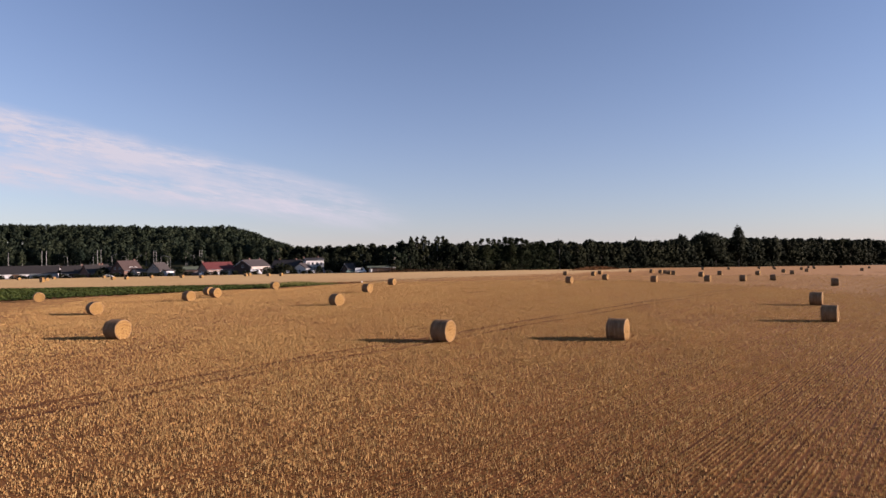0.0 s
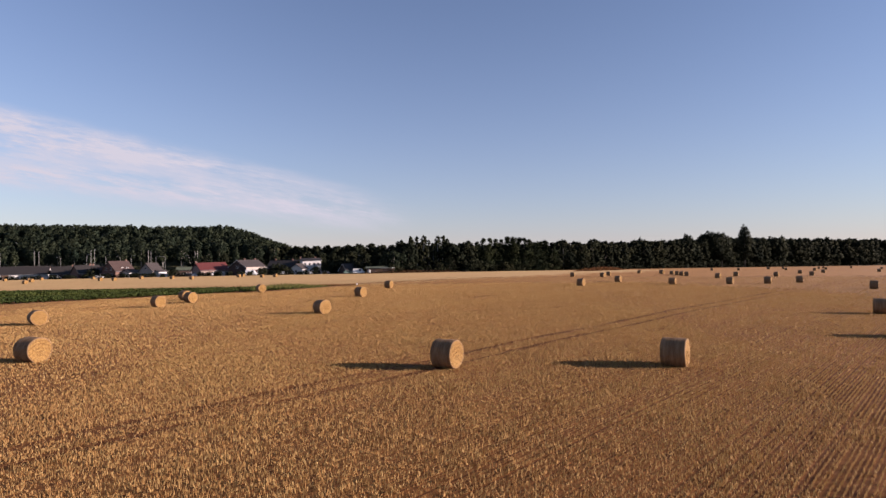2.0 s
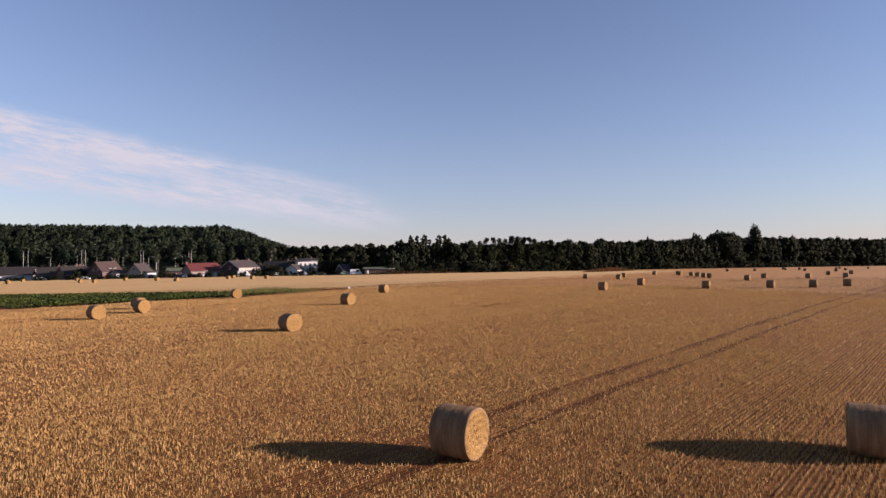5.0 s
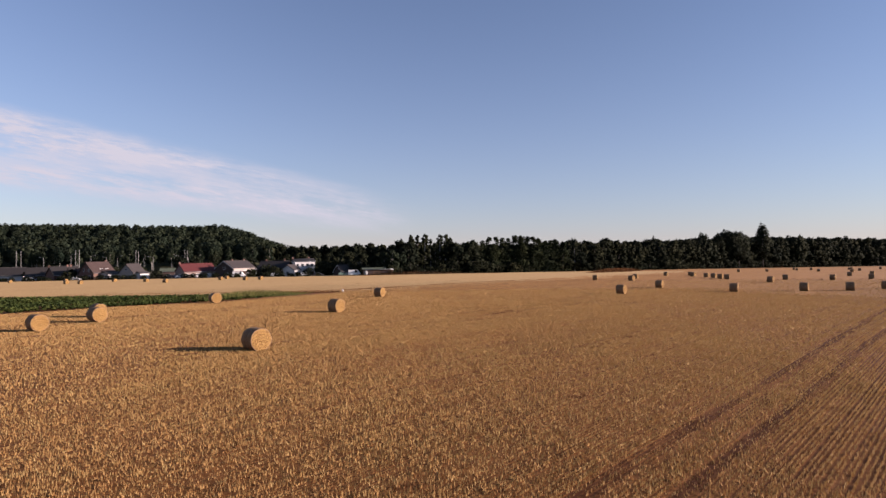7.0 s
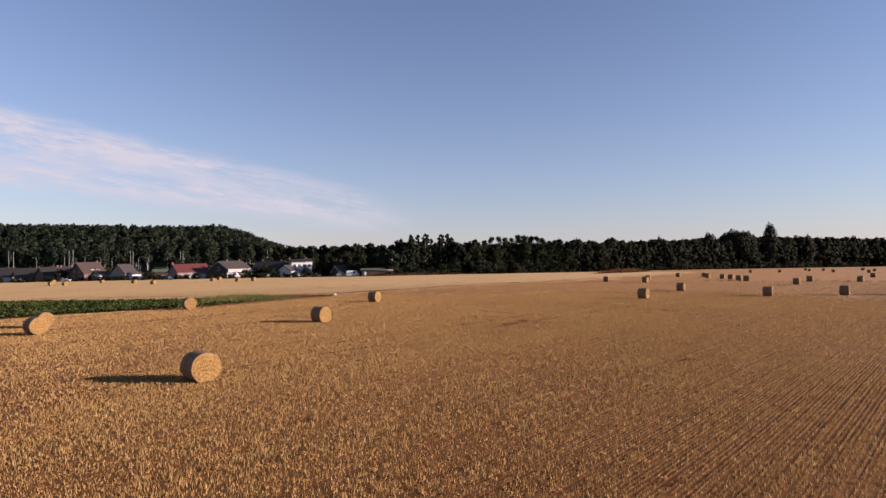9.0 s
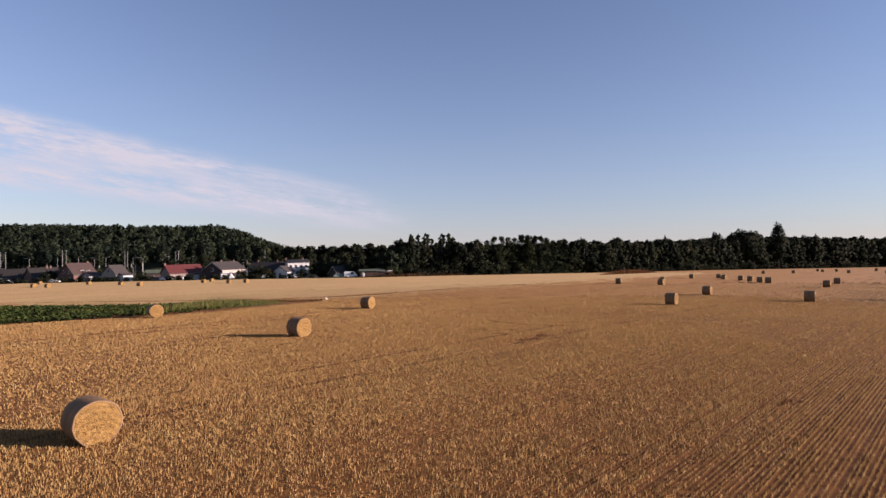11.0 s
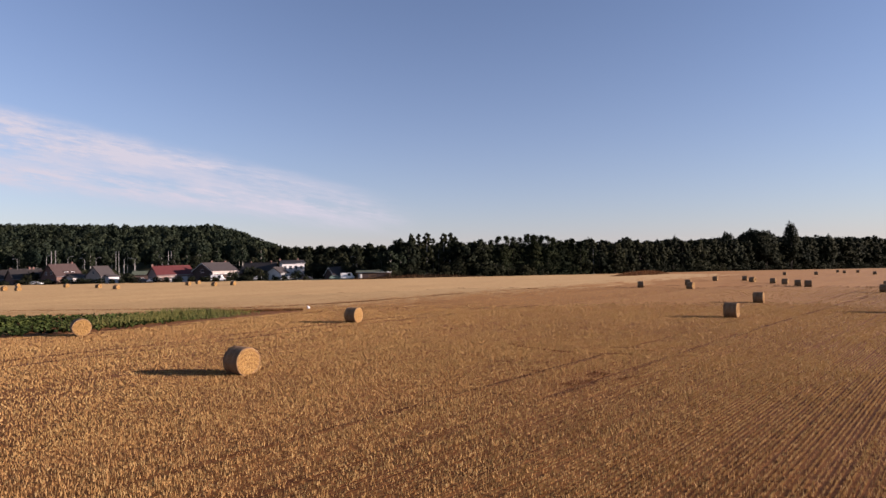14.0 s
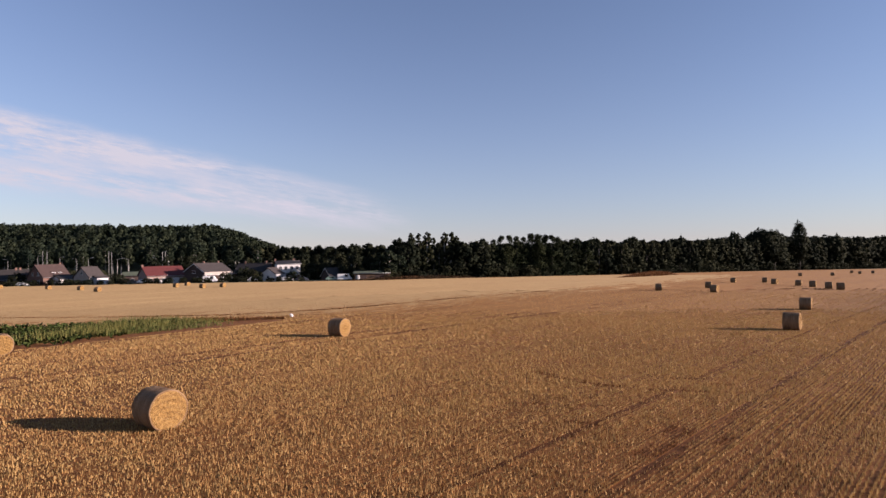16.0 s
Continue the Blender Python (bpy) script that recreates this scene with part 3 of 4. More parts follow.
# x, y and the turn of the axis for every bale
BALES = [(-0.69, 41.37, 30), (9.58, 41.28, 31), (-21.85, 43.90, 18), (-34.29, 60.96, 39), (-54.61, 81.13, 50), (-12.21, 65.81, 40), (-32.72, 76.79, 33), (-32.03, 82.87, 30),
         (-34.93, 87.53, 34), (-30.62, 103.39, 48), (-12.48, 87.53, 33), (-11.54, 109.60, 25), (20.19, 111.25, 38), (30.95, 128.19, 36), (27.49, 50.11, 40), (34.83, 63.71, 38),
         (60.2, 100.4, 36), (36.5, 114.8, 33), (47.3, 117.1, 39), (54.4, 118.2, 36), (62.1, 122.0, 30),
         (30.1, 168.7, 20), (36.3, 161.5, 44), (41.6, 176.4, 28), (58.5, 203.5, 35), (65.4, 203.3, 30), (62.0, 192.6, 52), (61.5, 183.2, 35), (61.0, 177.8, 40),
         (59.5, 170.8, 33), (59.7, 168.0, 24), (59.2, 148.5, 40), (70.2, 163.2, 32), (79.8, 162.2, 45), (108.0, 264.0, 35), (121.5, 269.0, 28),
         (160.0, 318.0, 33), (150.0, 298.0, 39), (164.4, 311.8, 35), (142.8, 270.7, 30), (145.4, 254.7, 45), (205.0, 345.0, 35), (92.0, 168.0, 33), (103.0, 192.0, 35), (118.0, 205.0, 41),
         (172.0, 290.0, 30), (186.0, 318.0, 36), (150.0, 225.0, 37), (135.0, 190.0, 35), (212.0, 310.0, 33), (225.0, 352.0, 31), (175.0, 240.0, 35),
         (-122.0, 208.5, 29), (-150.8, 249.5, 24), (-113.7, 202.7, 27), (-117.0, 225.0, 25), (-98.5, 211.0, 19), (-85.5, 197.6, 14), (-78.8, 220.0, 19), (-82.5, 234.0, 31),
         (-66.4, 208.5, 22), (-63.5, 213.5, 24), (-174.3, 251.9, 25), (-150.0, 214.0, 23), (-160.0, 226.0, 33), (-131.0, 186.0, 20), (-168.0, 236.0, 27), (-186.0, 247.0, 24)]
g = random.Random(5)
for k, (x, y, turn) in enumerate(BALES):
    d = 0.42 / math.hypot(x + 1, y - 20)
    x, y = x + d * (x + 1), y + d * (y - 20)
    if y > 180 and x < -60:
        turn -= 6
    size = 0.96 * g.uniform(0.985, 1.015)
    m = pose(x, y, height(x, y) - 0.01, g.uniform(-1.5, 1.5), 0, -turn + (180 if k % 2 else 0)) @ Matrix.Diagonal((size, size, size, 1))
    if k < 3:
        bales[k].matrix_basis = m
    else:
        copy_thing(bales[k % 3], m)


# ---- the green crop and the tall grass at its end ----
def crop():
    g = np.random.default_rng(11)
    x, y = g.uniform(-125, -26, 32000), g.uniform(45, 134, 32000)
    rows = 0.5
    s = x * ACROSS.x + y * ACROSS.y
    shift = np.round(s / rows) * rows - s + g.normal(0, 0.06, x.size)
    x, y = x + ACROSS.x * shift, y + ACROSS.y * shift
    ok = inside(CROP, x, y) & (x + g.normal(0, 1.6, x.size) < -29.5)
    x, y = x[ok], y[ok]
    n = len(x)
    quads = []
    for k in range(5):
        turn, tilt = g.uniform(0, 6.283, n), g.uniform(0.25, 1.1, n)
        long, wide = g.uniform(0.28, 0.5, n), g.uniform(0.16, 0.3, n)
        c, s = np.cos(turn), np.sin(turn)
        z = land(x, y)
        mx, mz = long * np.cos(tilt), long * np.sin(tilt)
        q = np.empty((n, 4, 3))
        q[:, 0] = np.stack([x, y, z + 0.05], 1)
        q[:, 1] = np.stack([x + c * mx * 0.6 - s * wide / 2, y + s * mx * 0.6 + c * wide / 2, z + 0.07 + mz * 0.8], 1)
        q[:, 2] = np.stack([x + c * mx, y + s * mx, z + 0.05 + mz * 0.85], 1)
        q[:, 3] = np.stack([x + c * mx * 0.6 + s * wide / 2, y + s * mx * 0.6 - c * wide / 2, z + 0.07 + mz * 0.8], 1)
        quads.append(q)
    ob = soup("leafy_crop", np.concatenate(quads).reshape(-1, 3), 4, [mat_crop])
    tagged(ob, "low dark green leafy root crop in a strip", "crop", kind="stuff")
    x, y = g.uniform(-46, -22, 44000), g.uniform(98, 126, 44000)
    ok = inside(CROP, x, y) & (g.random(x.size) < smooth(-35, -30, x) * (1 - smooth(-27, -22.5, x)))
    ok &= y > 104 + 0.9 * (x + 38) * smooth(-38, -30, x)
    x, y = x[ok], y[ok]
    tall = g.uniform(0.45, 1.0, x.size) * (0.35 + 0.65 * smooth(-25, -33, x))
    ob = blade_mesh("tall_grass", x, y, land(x, y), g.uniform(0, 6.283, x.size), np.abs(g.normal(0.2, 0.2, x.size)), tall, g.uniform(0.03, 0.08, x.size), [mat_reed])
    tagged(ob, "tall pale green grass at the end of the crop strip", "grass", kind="stuff")
    x = g.uniform(-29, -19.5, 2200)
    y = 123.2 - 0.05 * (x + 24) ** 2 * 0.2 + g.normal(0, 0.9, x.size) * smooth(-18, -26, x)
    tall = g.uniform(0.12, 0.4, x.size)
    ob = blade_mesh("dry_grass", x, y, land(x, y), g.uniform(0, 6.283, x.size), np.abs(g.normal(0.3, 0.3, x.size)), tall, g.uniform(0.03, 0.07, x.size), [mat_rotten])
    tagged(ob, "thin brown dry grass tapering out from the crop strip", "grass", kind="stuff")


crop()


# ---- trees ----
def leaf_cards(g, centres, sizes, out):
    """Leaf clumps turned all ways, shaded as the rounded mass that they belong to; corners and normals side by side."""
    n = len(centres)
    a, b = g.normal(size=(n, 3)), g.normal(size=(n, 3))
    a /= np.linalg.norm(a, axis=1)[:, None]
    b -= a * (a * b).sum(1)[:, None]
    b /= np.linalg.norm(b, axis=1)[:, None]
    s = sizes[:, None]
    jag = g.uniform(0.7, 1.5, (3, n, 1))
    q = np.stack([centres - a * s * jag[0], centres + (a * 0.5 - b * 0.9) * s * jag[1], centres + (a * 0.5 + b * 0.9) * s * jag[2]], 1)
    face = np.cross(q[:, 1] - q[:, 0], q[:, 2] - q[:, 0])
    face /= np.linalg.norm(face, axis=1)[:, None] + 1e-9
    out = out / (np.linalg.norm(out, axis=1)[:, None] + 1e-9)
    away = (face * out).sum(1) < 0
    q[away] = q[away][:, ::-1]
    face[away] *= -1
    shade = 0.8 * out + 0.2 * face
    shade /= np.linalg.norm(shade, axis=1)[:, None] + 1e-9
    return np.concatenate([q.reshape(-1, 3), np.repeat(shade, 3, 0)], 1)


def lobes(g, count, low, high, spread, size):
    """Middle points and radii of the masses that make up a crown."""
    z = g.uniform(low, high, count)
    t = (z - low) / (high - low)
    wide = spread * np.sqrt(np.clip(1 - (1.6 * t - 0.62) ** 2, 0.08, 1))
    a, r = g.uniform(0, 6.283, count), np.sqrt(g.random(count))
    c = np.stack([np.cos(a) * r * wide, np.sin(a) * r * wide, z], 1)
    return c, size * g.uniform(0.4, 1.5, count) * (1 - 0.3 * t)


def crown_broad(g, tall, spread, low, count, card):
    c, r = lobes(g, 70, tall * low, tall * 0.95, spread * 0.84, spread * 0.25)
    k = g.integers(0, len(c), count)
    d = g.normal(size=(count, 3))
    d /= np.linalg.norm(d, axis=1)[:, None]
    d *= (g.random(count) ** 0.35)[:, None]
    p = c[k] + d * r[k][:, None]
    around = np.stack([p[:, 0], p[:, 1], p[:, 2] - tall * 0.5], 1) / spread
    return leaf_cards(g, p, card * g.uniform(0.6, 1.3, count), d + 0.45 * around)


def crown_conifer(g, tall, spread, low, count, card):
    """Ragged boughs up a stem, thinning to an uneven blunt top."""
    boughs = 60
    bt = np.sort(g.random(boughs) ** 0.9)
    ba = g.uniform(0, 6.283, boughs)
    reach = spread * (0.2 + 0.8 * (1 - bt) ** 0.65) * g.uniform(0.55, 1.2, boughs)
    k = g.integers(0, boughs, count)
    out = np.sqrt(g.random(count)) * reach[k]
    c = np.stack([np.cos(ba[k]) * out, np.sin(ba[k]) * out, tall * (low + (0.97 - low) * bt[k]) - out * 0.15], 1)
    c += g.normal(0, 1, (count, 3)) * (0.17 * spread * (1.15 - 0.7 * bt[k]))[:, None]
    around = np.stack([c[:, 0], c[:, 1], 0.35 * spread + 0 * c[:, 2]], 1) / spread
    return leaf_cards(g, c, card * g.uniform(0.5, 1.1, count) * (1.1 - 0.35 * bt[k]), around + g.normal(0, 0.25, (count, 3)))


def crown_even(g, tall, spread, low, count, card):
    """A close dome: leaves through an egg-shaped mass with a slightly lumpy skin."""
    d = g.normal(size=(count, 3))
    d /= np.linalg.norm(d, axis=1)[:, None]
    lump = 1 + 0.08 * np.sin(6 * d[:, 0] + 4 * d[:, 2]) + 0.08 * np.sin(9 * d[:, 1] - 5 * d[:, 2])
    d *= (lump * g.random(count) ** 0.22)[:, None]
    half = tall * (1 - low) / 2
    wide = spread * np.where(d[:, 2] > 0, 1 - 0.12 * d[:, 2], 1)
    c = np.stack([d[:, 0] * wide, d[:, 1] * wide, tall * low + half * (1 + d[:, 2])], 1)
    return leaf_cards(g, c, card * g.uniform(0.6, 1.2, count), d + g.normal(0, 0.3, (count, 3)))


CROWNS = {"broad": crown_broad, "conifer": crown_conifer, "even": crown_even}


def trunk_mesh(g, tall, radius, limbs, reach):
    b = tube([(0, 0, -0.5), (0, 0, tall * 0.3), (0.1, 0.05, tall * 0.6), (0.15, 0, tall * 0.85)], [radius * 1.2, radius, radius * 0.6, radius * 0.15], 7)
    for k in range(limbs):
        z, a = tall * g.uniform(0.3, 0.7), g.uniform(0, 6.283)
        e = reach * g.uniform(0.5, 0.9)
        limb = tube([(0, 0, z), (math.cos(a) * e * 0.5, math.sin(a) * e * 0.5, z + e * 0.35), (math.cos(a) * e, math.sin(a) * e, z + e * 0.8)], [radius * 0.4, radius * 0.25, radius * 0.06], 5)
        tmp = bpy.data.meshes.new("limb")
        limb.to_mesh(tmp), limb.free()
        b.from_mesh(tmp)
        bpy.data.meshes.remove(tmp)
    return b


def make_tree(name, seed, style, tall, spread, low, count, card, leaf, bark, label, category, limbs=6):
    g = np.random.default_rng(seed)
    tree = thing(name, label, category, "trees of the woods")
    part("trunk", trunk_mesh(g, tall, tall * 0.014 + 0.05, limbs, spread * 0.8), bark, tree)
    cards = CROWNS[style](g, tall, spread, low, count, card)
    soup("crown", cards[:, :3], 3, [leaf], tree, normals=cards[:, 3:])
    return tree, cards


POPLARS = [make_tree("poplar_tree", 20 + k, "broad", 24, 6.2, 0.22, 2400, 0.54, mat_poplar, mat_pale_bark, "tall slender poplar with a pale bare trunk", "tree", 4) for k in range(4)]
PLANTED = [make_tree("poplar_tree", 30 + k, "broad", 24, 4.4, 0.42, 2000, 0.46, mat_poplar, mat_pale_bark, "tall slender poplar with a pale bare trunk", "tree", 3) for k in range(3)]
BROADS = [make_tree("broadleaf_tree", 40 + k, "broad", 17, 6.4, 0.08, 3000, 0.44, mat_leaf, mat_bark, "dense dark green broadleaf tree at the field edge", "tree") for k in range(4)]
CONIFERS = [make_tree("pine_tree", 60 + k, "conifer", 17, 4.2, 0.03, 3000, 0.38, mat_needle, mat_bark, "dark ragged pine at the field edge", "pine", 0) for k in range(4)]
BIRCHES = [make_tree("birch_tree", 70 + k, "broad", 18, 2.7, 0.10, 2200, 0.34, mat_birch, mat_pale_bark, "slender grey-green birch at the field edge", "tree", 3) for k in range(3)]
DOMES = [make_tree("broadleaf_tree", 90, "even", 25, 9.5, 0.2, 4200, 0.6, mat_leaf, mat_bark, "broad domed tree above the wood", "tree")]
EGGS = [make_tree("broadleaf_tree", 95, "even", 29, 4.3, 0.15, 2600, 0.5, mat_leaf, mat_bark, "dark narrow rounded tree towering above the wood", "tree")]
BUSHES = [make_tree("bush", 80 + k, "broad", 4.5, 3.2, 0.05, 800, 0.28, mat_leaf, mat_bark, "dark rounded garden bush", "bush", 3) for k in range(3)]
used = set()


def plant(pool, x, y, scale=1.0, wide=1.0, sink=0.0, label=""):
    tree, _ = pool[g.randrange(len(pool))]
    m = pose(x, y, height(x, y) - sink, 0, 0, g.uniform(0, 360))
    if tree.name not in used:
        used.add(tree.name)
        ob = tree
        ob.matrix_basis = m
    else:
        ob = copy_thing(tree, m)
    ob.scale = (scale * wide, scale * wide, scale)
    return tagged(ob, label)


def distant(seed, tall, spread, low):
    """Coarser crowns for the depth of the wood."""
    return [(None, crown_broad(np.random.default_rng(seed + k), tall, spread, low, 900, 0.85)) for k in range(4)]


def woods(name, pool, spots, leaf, label):
    """Trees deep in the wood, too many to count, as one mass."""
    cards = []
    for x, y, scale in spots:
        _, c = pool[g.randrange(len(pool))]
        a = g.uniform(0, 6.283)
        turn = np.array([[math.cos(a), math.sin(a), 0], [-math.sin(a), math.cos(a), 0], [0, 0, 1]])
        cards.append(np.concatenate([c[:, :3] @ turn * scale + np.array([x, y, height(x, y)]), c[:, 3:] @ turn], 1))
    cards = np.concatenate(cards)
    return tagged(soup(name, cards[:, :3], 3, [leaf], normals=cards[:, 3:]), label, "woods", kind="stuff")


g = random.Random(17)
# poplar plantation and wooded rise, north-west
spots = []
for row, y in enumerate((480, 505, 530, 555, 580, 605, 630, 655)):
    x = -0.92 * y
    while x < -0.29 * y:
        spots.append((x + g.uniform(-2.5, 2.5), y + g.uniform(-9, 9), g.uniform(0.87, 0.95)))
        x += 5.6
woods("poplar_wood", [(None, crown_even(np.random.default_rng(120 + k), 24.0, 4.6 + 0.3 * k, 0.30, 620, 0.88)) for k in range(5)], spots, mat_poplar, "dense poplar wood on a rise behind the houses")
x = -400.0
while x < -135:
    plant(PLANTED, x, 438 + g.uniform(-8, 14) + 0.02 * x, g.uniform(0.72, 0.95), 0.9)
    x += 4.5 + g.uniform(0, 3)
# lower wood in the north
spots = []
for y in (470, 510, 560):
    x = -0.31 * y
    while x < 0.02 * y:
        spots.append((x, y + g.uniform(-8, 8), g.uniform(1.12, 1.25)))
        x += 8.5
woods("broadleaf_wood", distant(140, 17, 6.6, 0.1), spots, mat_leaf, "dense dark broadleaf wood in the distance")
x = -150.0
while x < -28:
    plant(BROADS, x, 335 + g.uniform(-8, 8) - 0.15 * x * 0, g.uniform(0.55, 0.78), 1.1)
    x += 8.5 + g.uniform(0, 3)


def along(line, step):
    """Points along a line of corners at even steps."""
    out, left = [], 0.0
    for (x0, y0), (x1, y1) in zip(line, line[1:]):
        d = math.hypot(x1 - x0, y1 - y0)
        t = left
        while t < d:
            out.append((x0 + (x1 - x0) * t / d, y0 + (y1 - y0) * t / d))
            t += step
        left = t - d
    return out


# mixed birches, pines and broadleaf trees in the middle
for pool, tall, spots in (
        (BROADS, 17, ((-26.2, 288, 15.4), (-23.6, 287, 14.8), (-4.8, 294, 15.0), (-2.0, 294, 13.6), (1.2, 296, 13.6), (3.8, 297, 15.0), (6.4, 298, 12.6), (44.9, 312, 14.6), (50.8, 314, 13.2), (57.4, 316, 13.2), (64.5, 318, 13.8))),
        (BIRCHES, 18, ((-22.5, 289, 17.7), (-19.7, 290, 17.7), (-16.6, 291, 18.2), (-14.2, 292, 16.0), (-10.0, 293, 18.0), (-7.6, 294, 18.2), (-5.6, 295, 16.6), (-12.0, 292, 14.0), (53.9, 313, 14.9))),
        (CONIFERS, 17, ((9.2, 299, 14.7), (12.4, 300, 16.2), (15.7, 301, 16.4), (18.5, 302, 16.0), (21.3, 303, 15.8), (24.6, 304, 17.2), (27.9, 305, 17.9), (30.6, 306, 16.7), (33.2, 306, 16.5), (35.9, 307, 15.9), (38.8, 308, 15.2), (41.9, 309, 14.9), (44.0, 310, 15.4), (47.9, 310, 14.2), (27.0, 303, 15.5), (14.0, 299, 14.0)))):
    for x, y, h in spots:
        plant(pool, x, y, h / tall, g.uniform(0.9, 1.15))
# broadleaf edge in the east
EAST = [(40, 316), (62, 330), (90, 350), (122, 376), (160, 412), (220, 452), (320, 512), (460, 585)]


def stature(x):
    """How tall the eastern wood grows along its edge."""
    return float(np.interp(x, [40, 58, 75, 100, 140, 180, 220, 330], [0.86, 0.86, 1.02, 0.97, 1.10, 1.18, 1.30, 1.40]))


for x, y in along(EAST, 7.5):
    plant(BROADS, x + g.uniform(-2, 2), y + g.uniform(-3, 4), stature(x) * g.uniform(0.88, 1.0), 1.0)
spots = [(x + off * -0.5 + g.uniform(-3, 3), y + off + g.uniform(-4, 4), stature(x) * g.uniform(0.92, 1.06)) for off in (14, 30, 50) for x, y in along(EAST, 9)]
spots += [(x + g.uniform(-3, 3), y, g.uniform(0.72, 0.88)) for y in (312, 326, 345) for x in np.arange(-28, 44, 8)]
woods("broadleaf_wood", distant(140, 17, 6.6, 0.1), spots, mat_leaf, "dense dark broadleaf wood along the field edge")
for x, y in along([(-34, 300), (-22, 278), (-8, 284), (20, 294), (44, 312), (62, 326), (90, 346), (122, 371), (160, 407), (220, 447), (320, 507)], 5.5):
    plant(BUSHES, x + g.uniform(-1, 1), y + g.uniform(-1, 2), g.uniform(0.6, 1.3), 1.2, label="dark undergrowth bush below the wood's edge")
# single trees that stand above the wood
for x, y, size, wide in ((158.3, 418, 0.93, 0.52), (171, 420, 0.95, 0.8), (176.5, 420, 1.0, 0.9), (183, 421, 0.95, 0.75), (246, 470, 0.92, 1.1)):
    plant(DOMES, x, y, size, wide)
plant(EGGS, 206, 436, 1.05, 1.0)
plant(EGGS, 120.8, 402, 0.71, 0.8, label="slim dark tree above the wood")
plant(EGGS, 258, 482, 0.85, 0.9, label="slim dark tree above the wood")


# ---- houses ----
mat_brick = plain("brown_brick", (0.0984, 0.05248, 0.03936), (0.1443, 0.082, 0.0656), 4, 0.9)
mat_pink = plain("pale_red_brick", (0.17, 0.118, 0.098), (0.23, 0.165, 0.142), 4, 0.9)
mat_dark_brick = plain("dark_brick", (0.03608, 0.02296, 0.01968), (0.0656, 0.04264, 0.03608), 4, 0.9)
mat_white = plain("white_render", (0.42, 0.40, 0.385), (0.52, 0.50, 0.485), 2, 0.85)
mat_cream = plain("cream_render", (0.26, 0.215, 0.185), (0.33, 0.28, 0.245), 2, 0.85)
mat_red_tile = plain("red_tiles", (0.075, 0.017, 0.016), (0.110, 0.028, 0.025), 5, 0.75)
mat_brown_tile = plain("brown_tiles", (0.036, 0.022, 0.019), (0.062, 0.039, 0.033), 5, 0.75)
mat_grey_tile = plain("grey_tiles", (0.034, 0.027, 0.025), (0.056, 0.046, 0.042), 5, 0.7)
mat_dark_tile = plain("dark_slates", (0.014, 0.012, 0.011), (0.028, 0.024, 0.022), 5, 0.65)
mat_green_roof = plain("mossy_sheet_roof", (0.055, 0.065, 0.042), (0.09, 0.105, 0.068), 2, 0.8)
mat_frame = plain("white_frames", (0.4461, 0.4395, 0.4264), (0.5117, 0.5051, 0.492), 3, 0.5)
mat_wood = plain("brown_wood", (0.05904, 0.0328, 0.01968), (0.1115, 0.0656, 0.03936), 3, 0.7)
n = material("window_glass", 0.06, 0.0, 0.6)
mat_glass = finish(n, n.mix(n.noise(n.local, 1.5, 2), (0.015, 0.018, 0.022), (0.04, 0.045, 0.05)))
mat_steel = plain("galvanised_steel", (0.2362, 0.2427, 0.2493), (0.3411, 0.3477, 0.3542), 2, 0.45, 0.6)
mat_pole = plain("pale_concrete", (0.20, 0.195, 0.185), (0.27, 0.265, 0.25), 2, 0.85)
mat_rubber = plain("black_rubber", (0.01181, 0.01181, 0.01181), (0.01968, 0.01968, 0.01968), 5, 0.8)


def window(parent, x, z, w, h, y, facing=-1, name="window", along_y=False):
    """A framed pane on a wall at y (or, along_y, on a gable at x = y), facing that way."""
    def b(x0, x1, d0, d1, z0, z1):
        d0, d1 = sorted((y + facing * d0, y + facing * d1))
        return box(d0, d1, x0, x1, z0, z1) if along_y else box(x0, x1, d0, d1, z0, z1)
    win = part(name, b(x - w / 2, x + w / 2, 0.0, 0.06, z, z + h), mat_frame, parent)
    part("pane", b(x - w / 2 + 0.08, x - 0.03, 0.055, 0.075, z + 0.08, z + h - 0.08), mat_glass, win)
    part("pane", b(x + 0.03, x + w / 2 - 0.08, 0.055, 0.075, z + 0.08, z + h - 0.08), mat_glass, win)
    part("sill", b(x - w / 2 - 0.08, x + w / 2 + 0.08, 0.0, 0.16, z - 0.07, z), mat_frame, win)
    return win


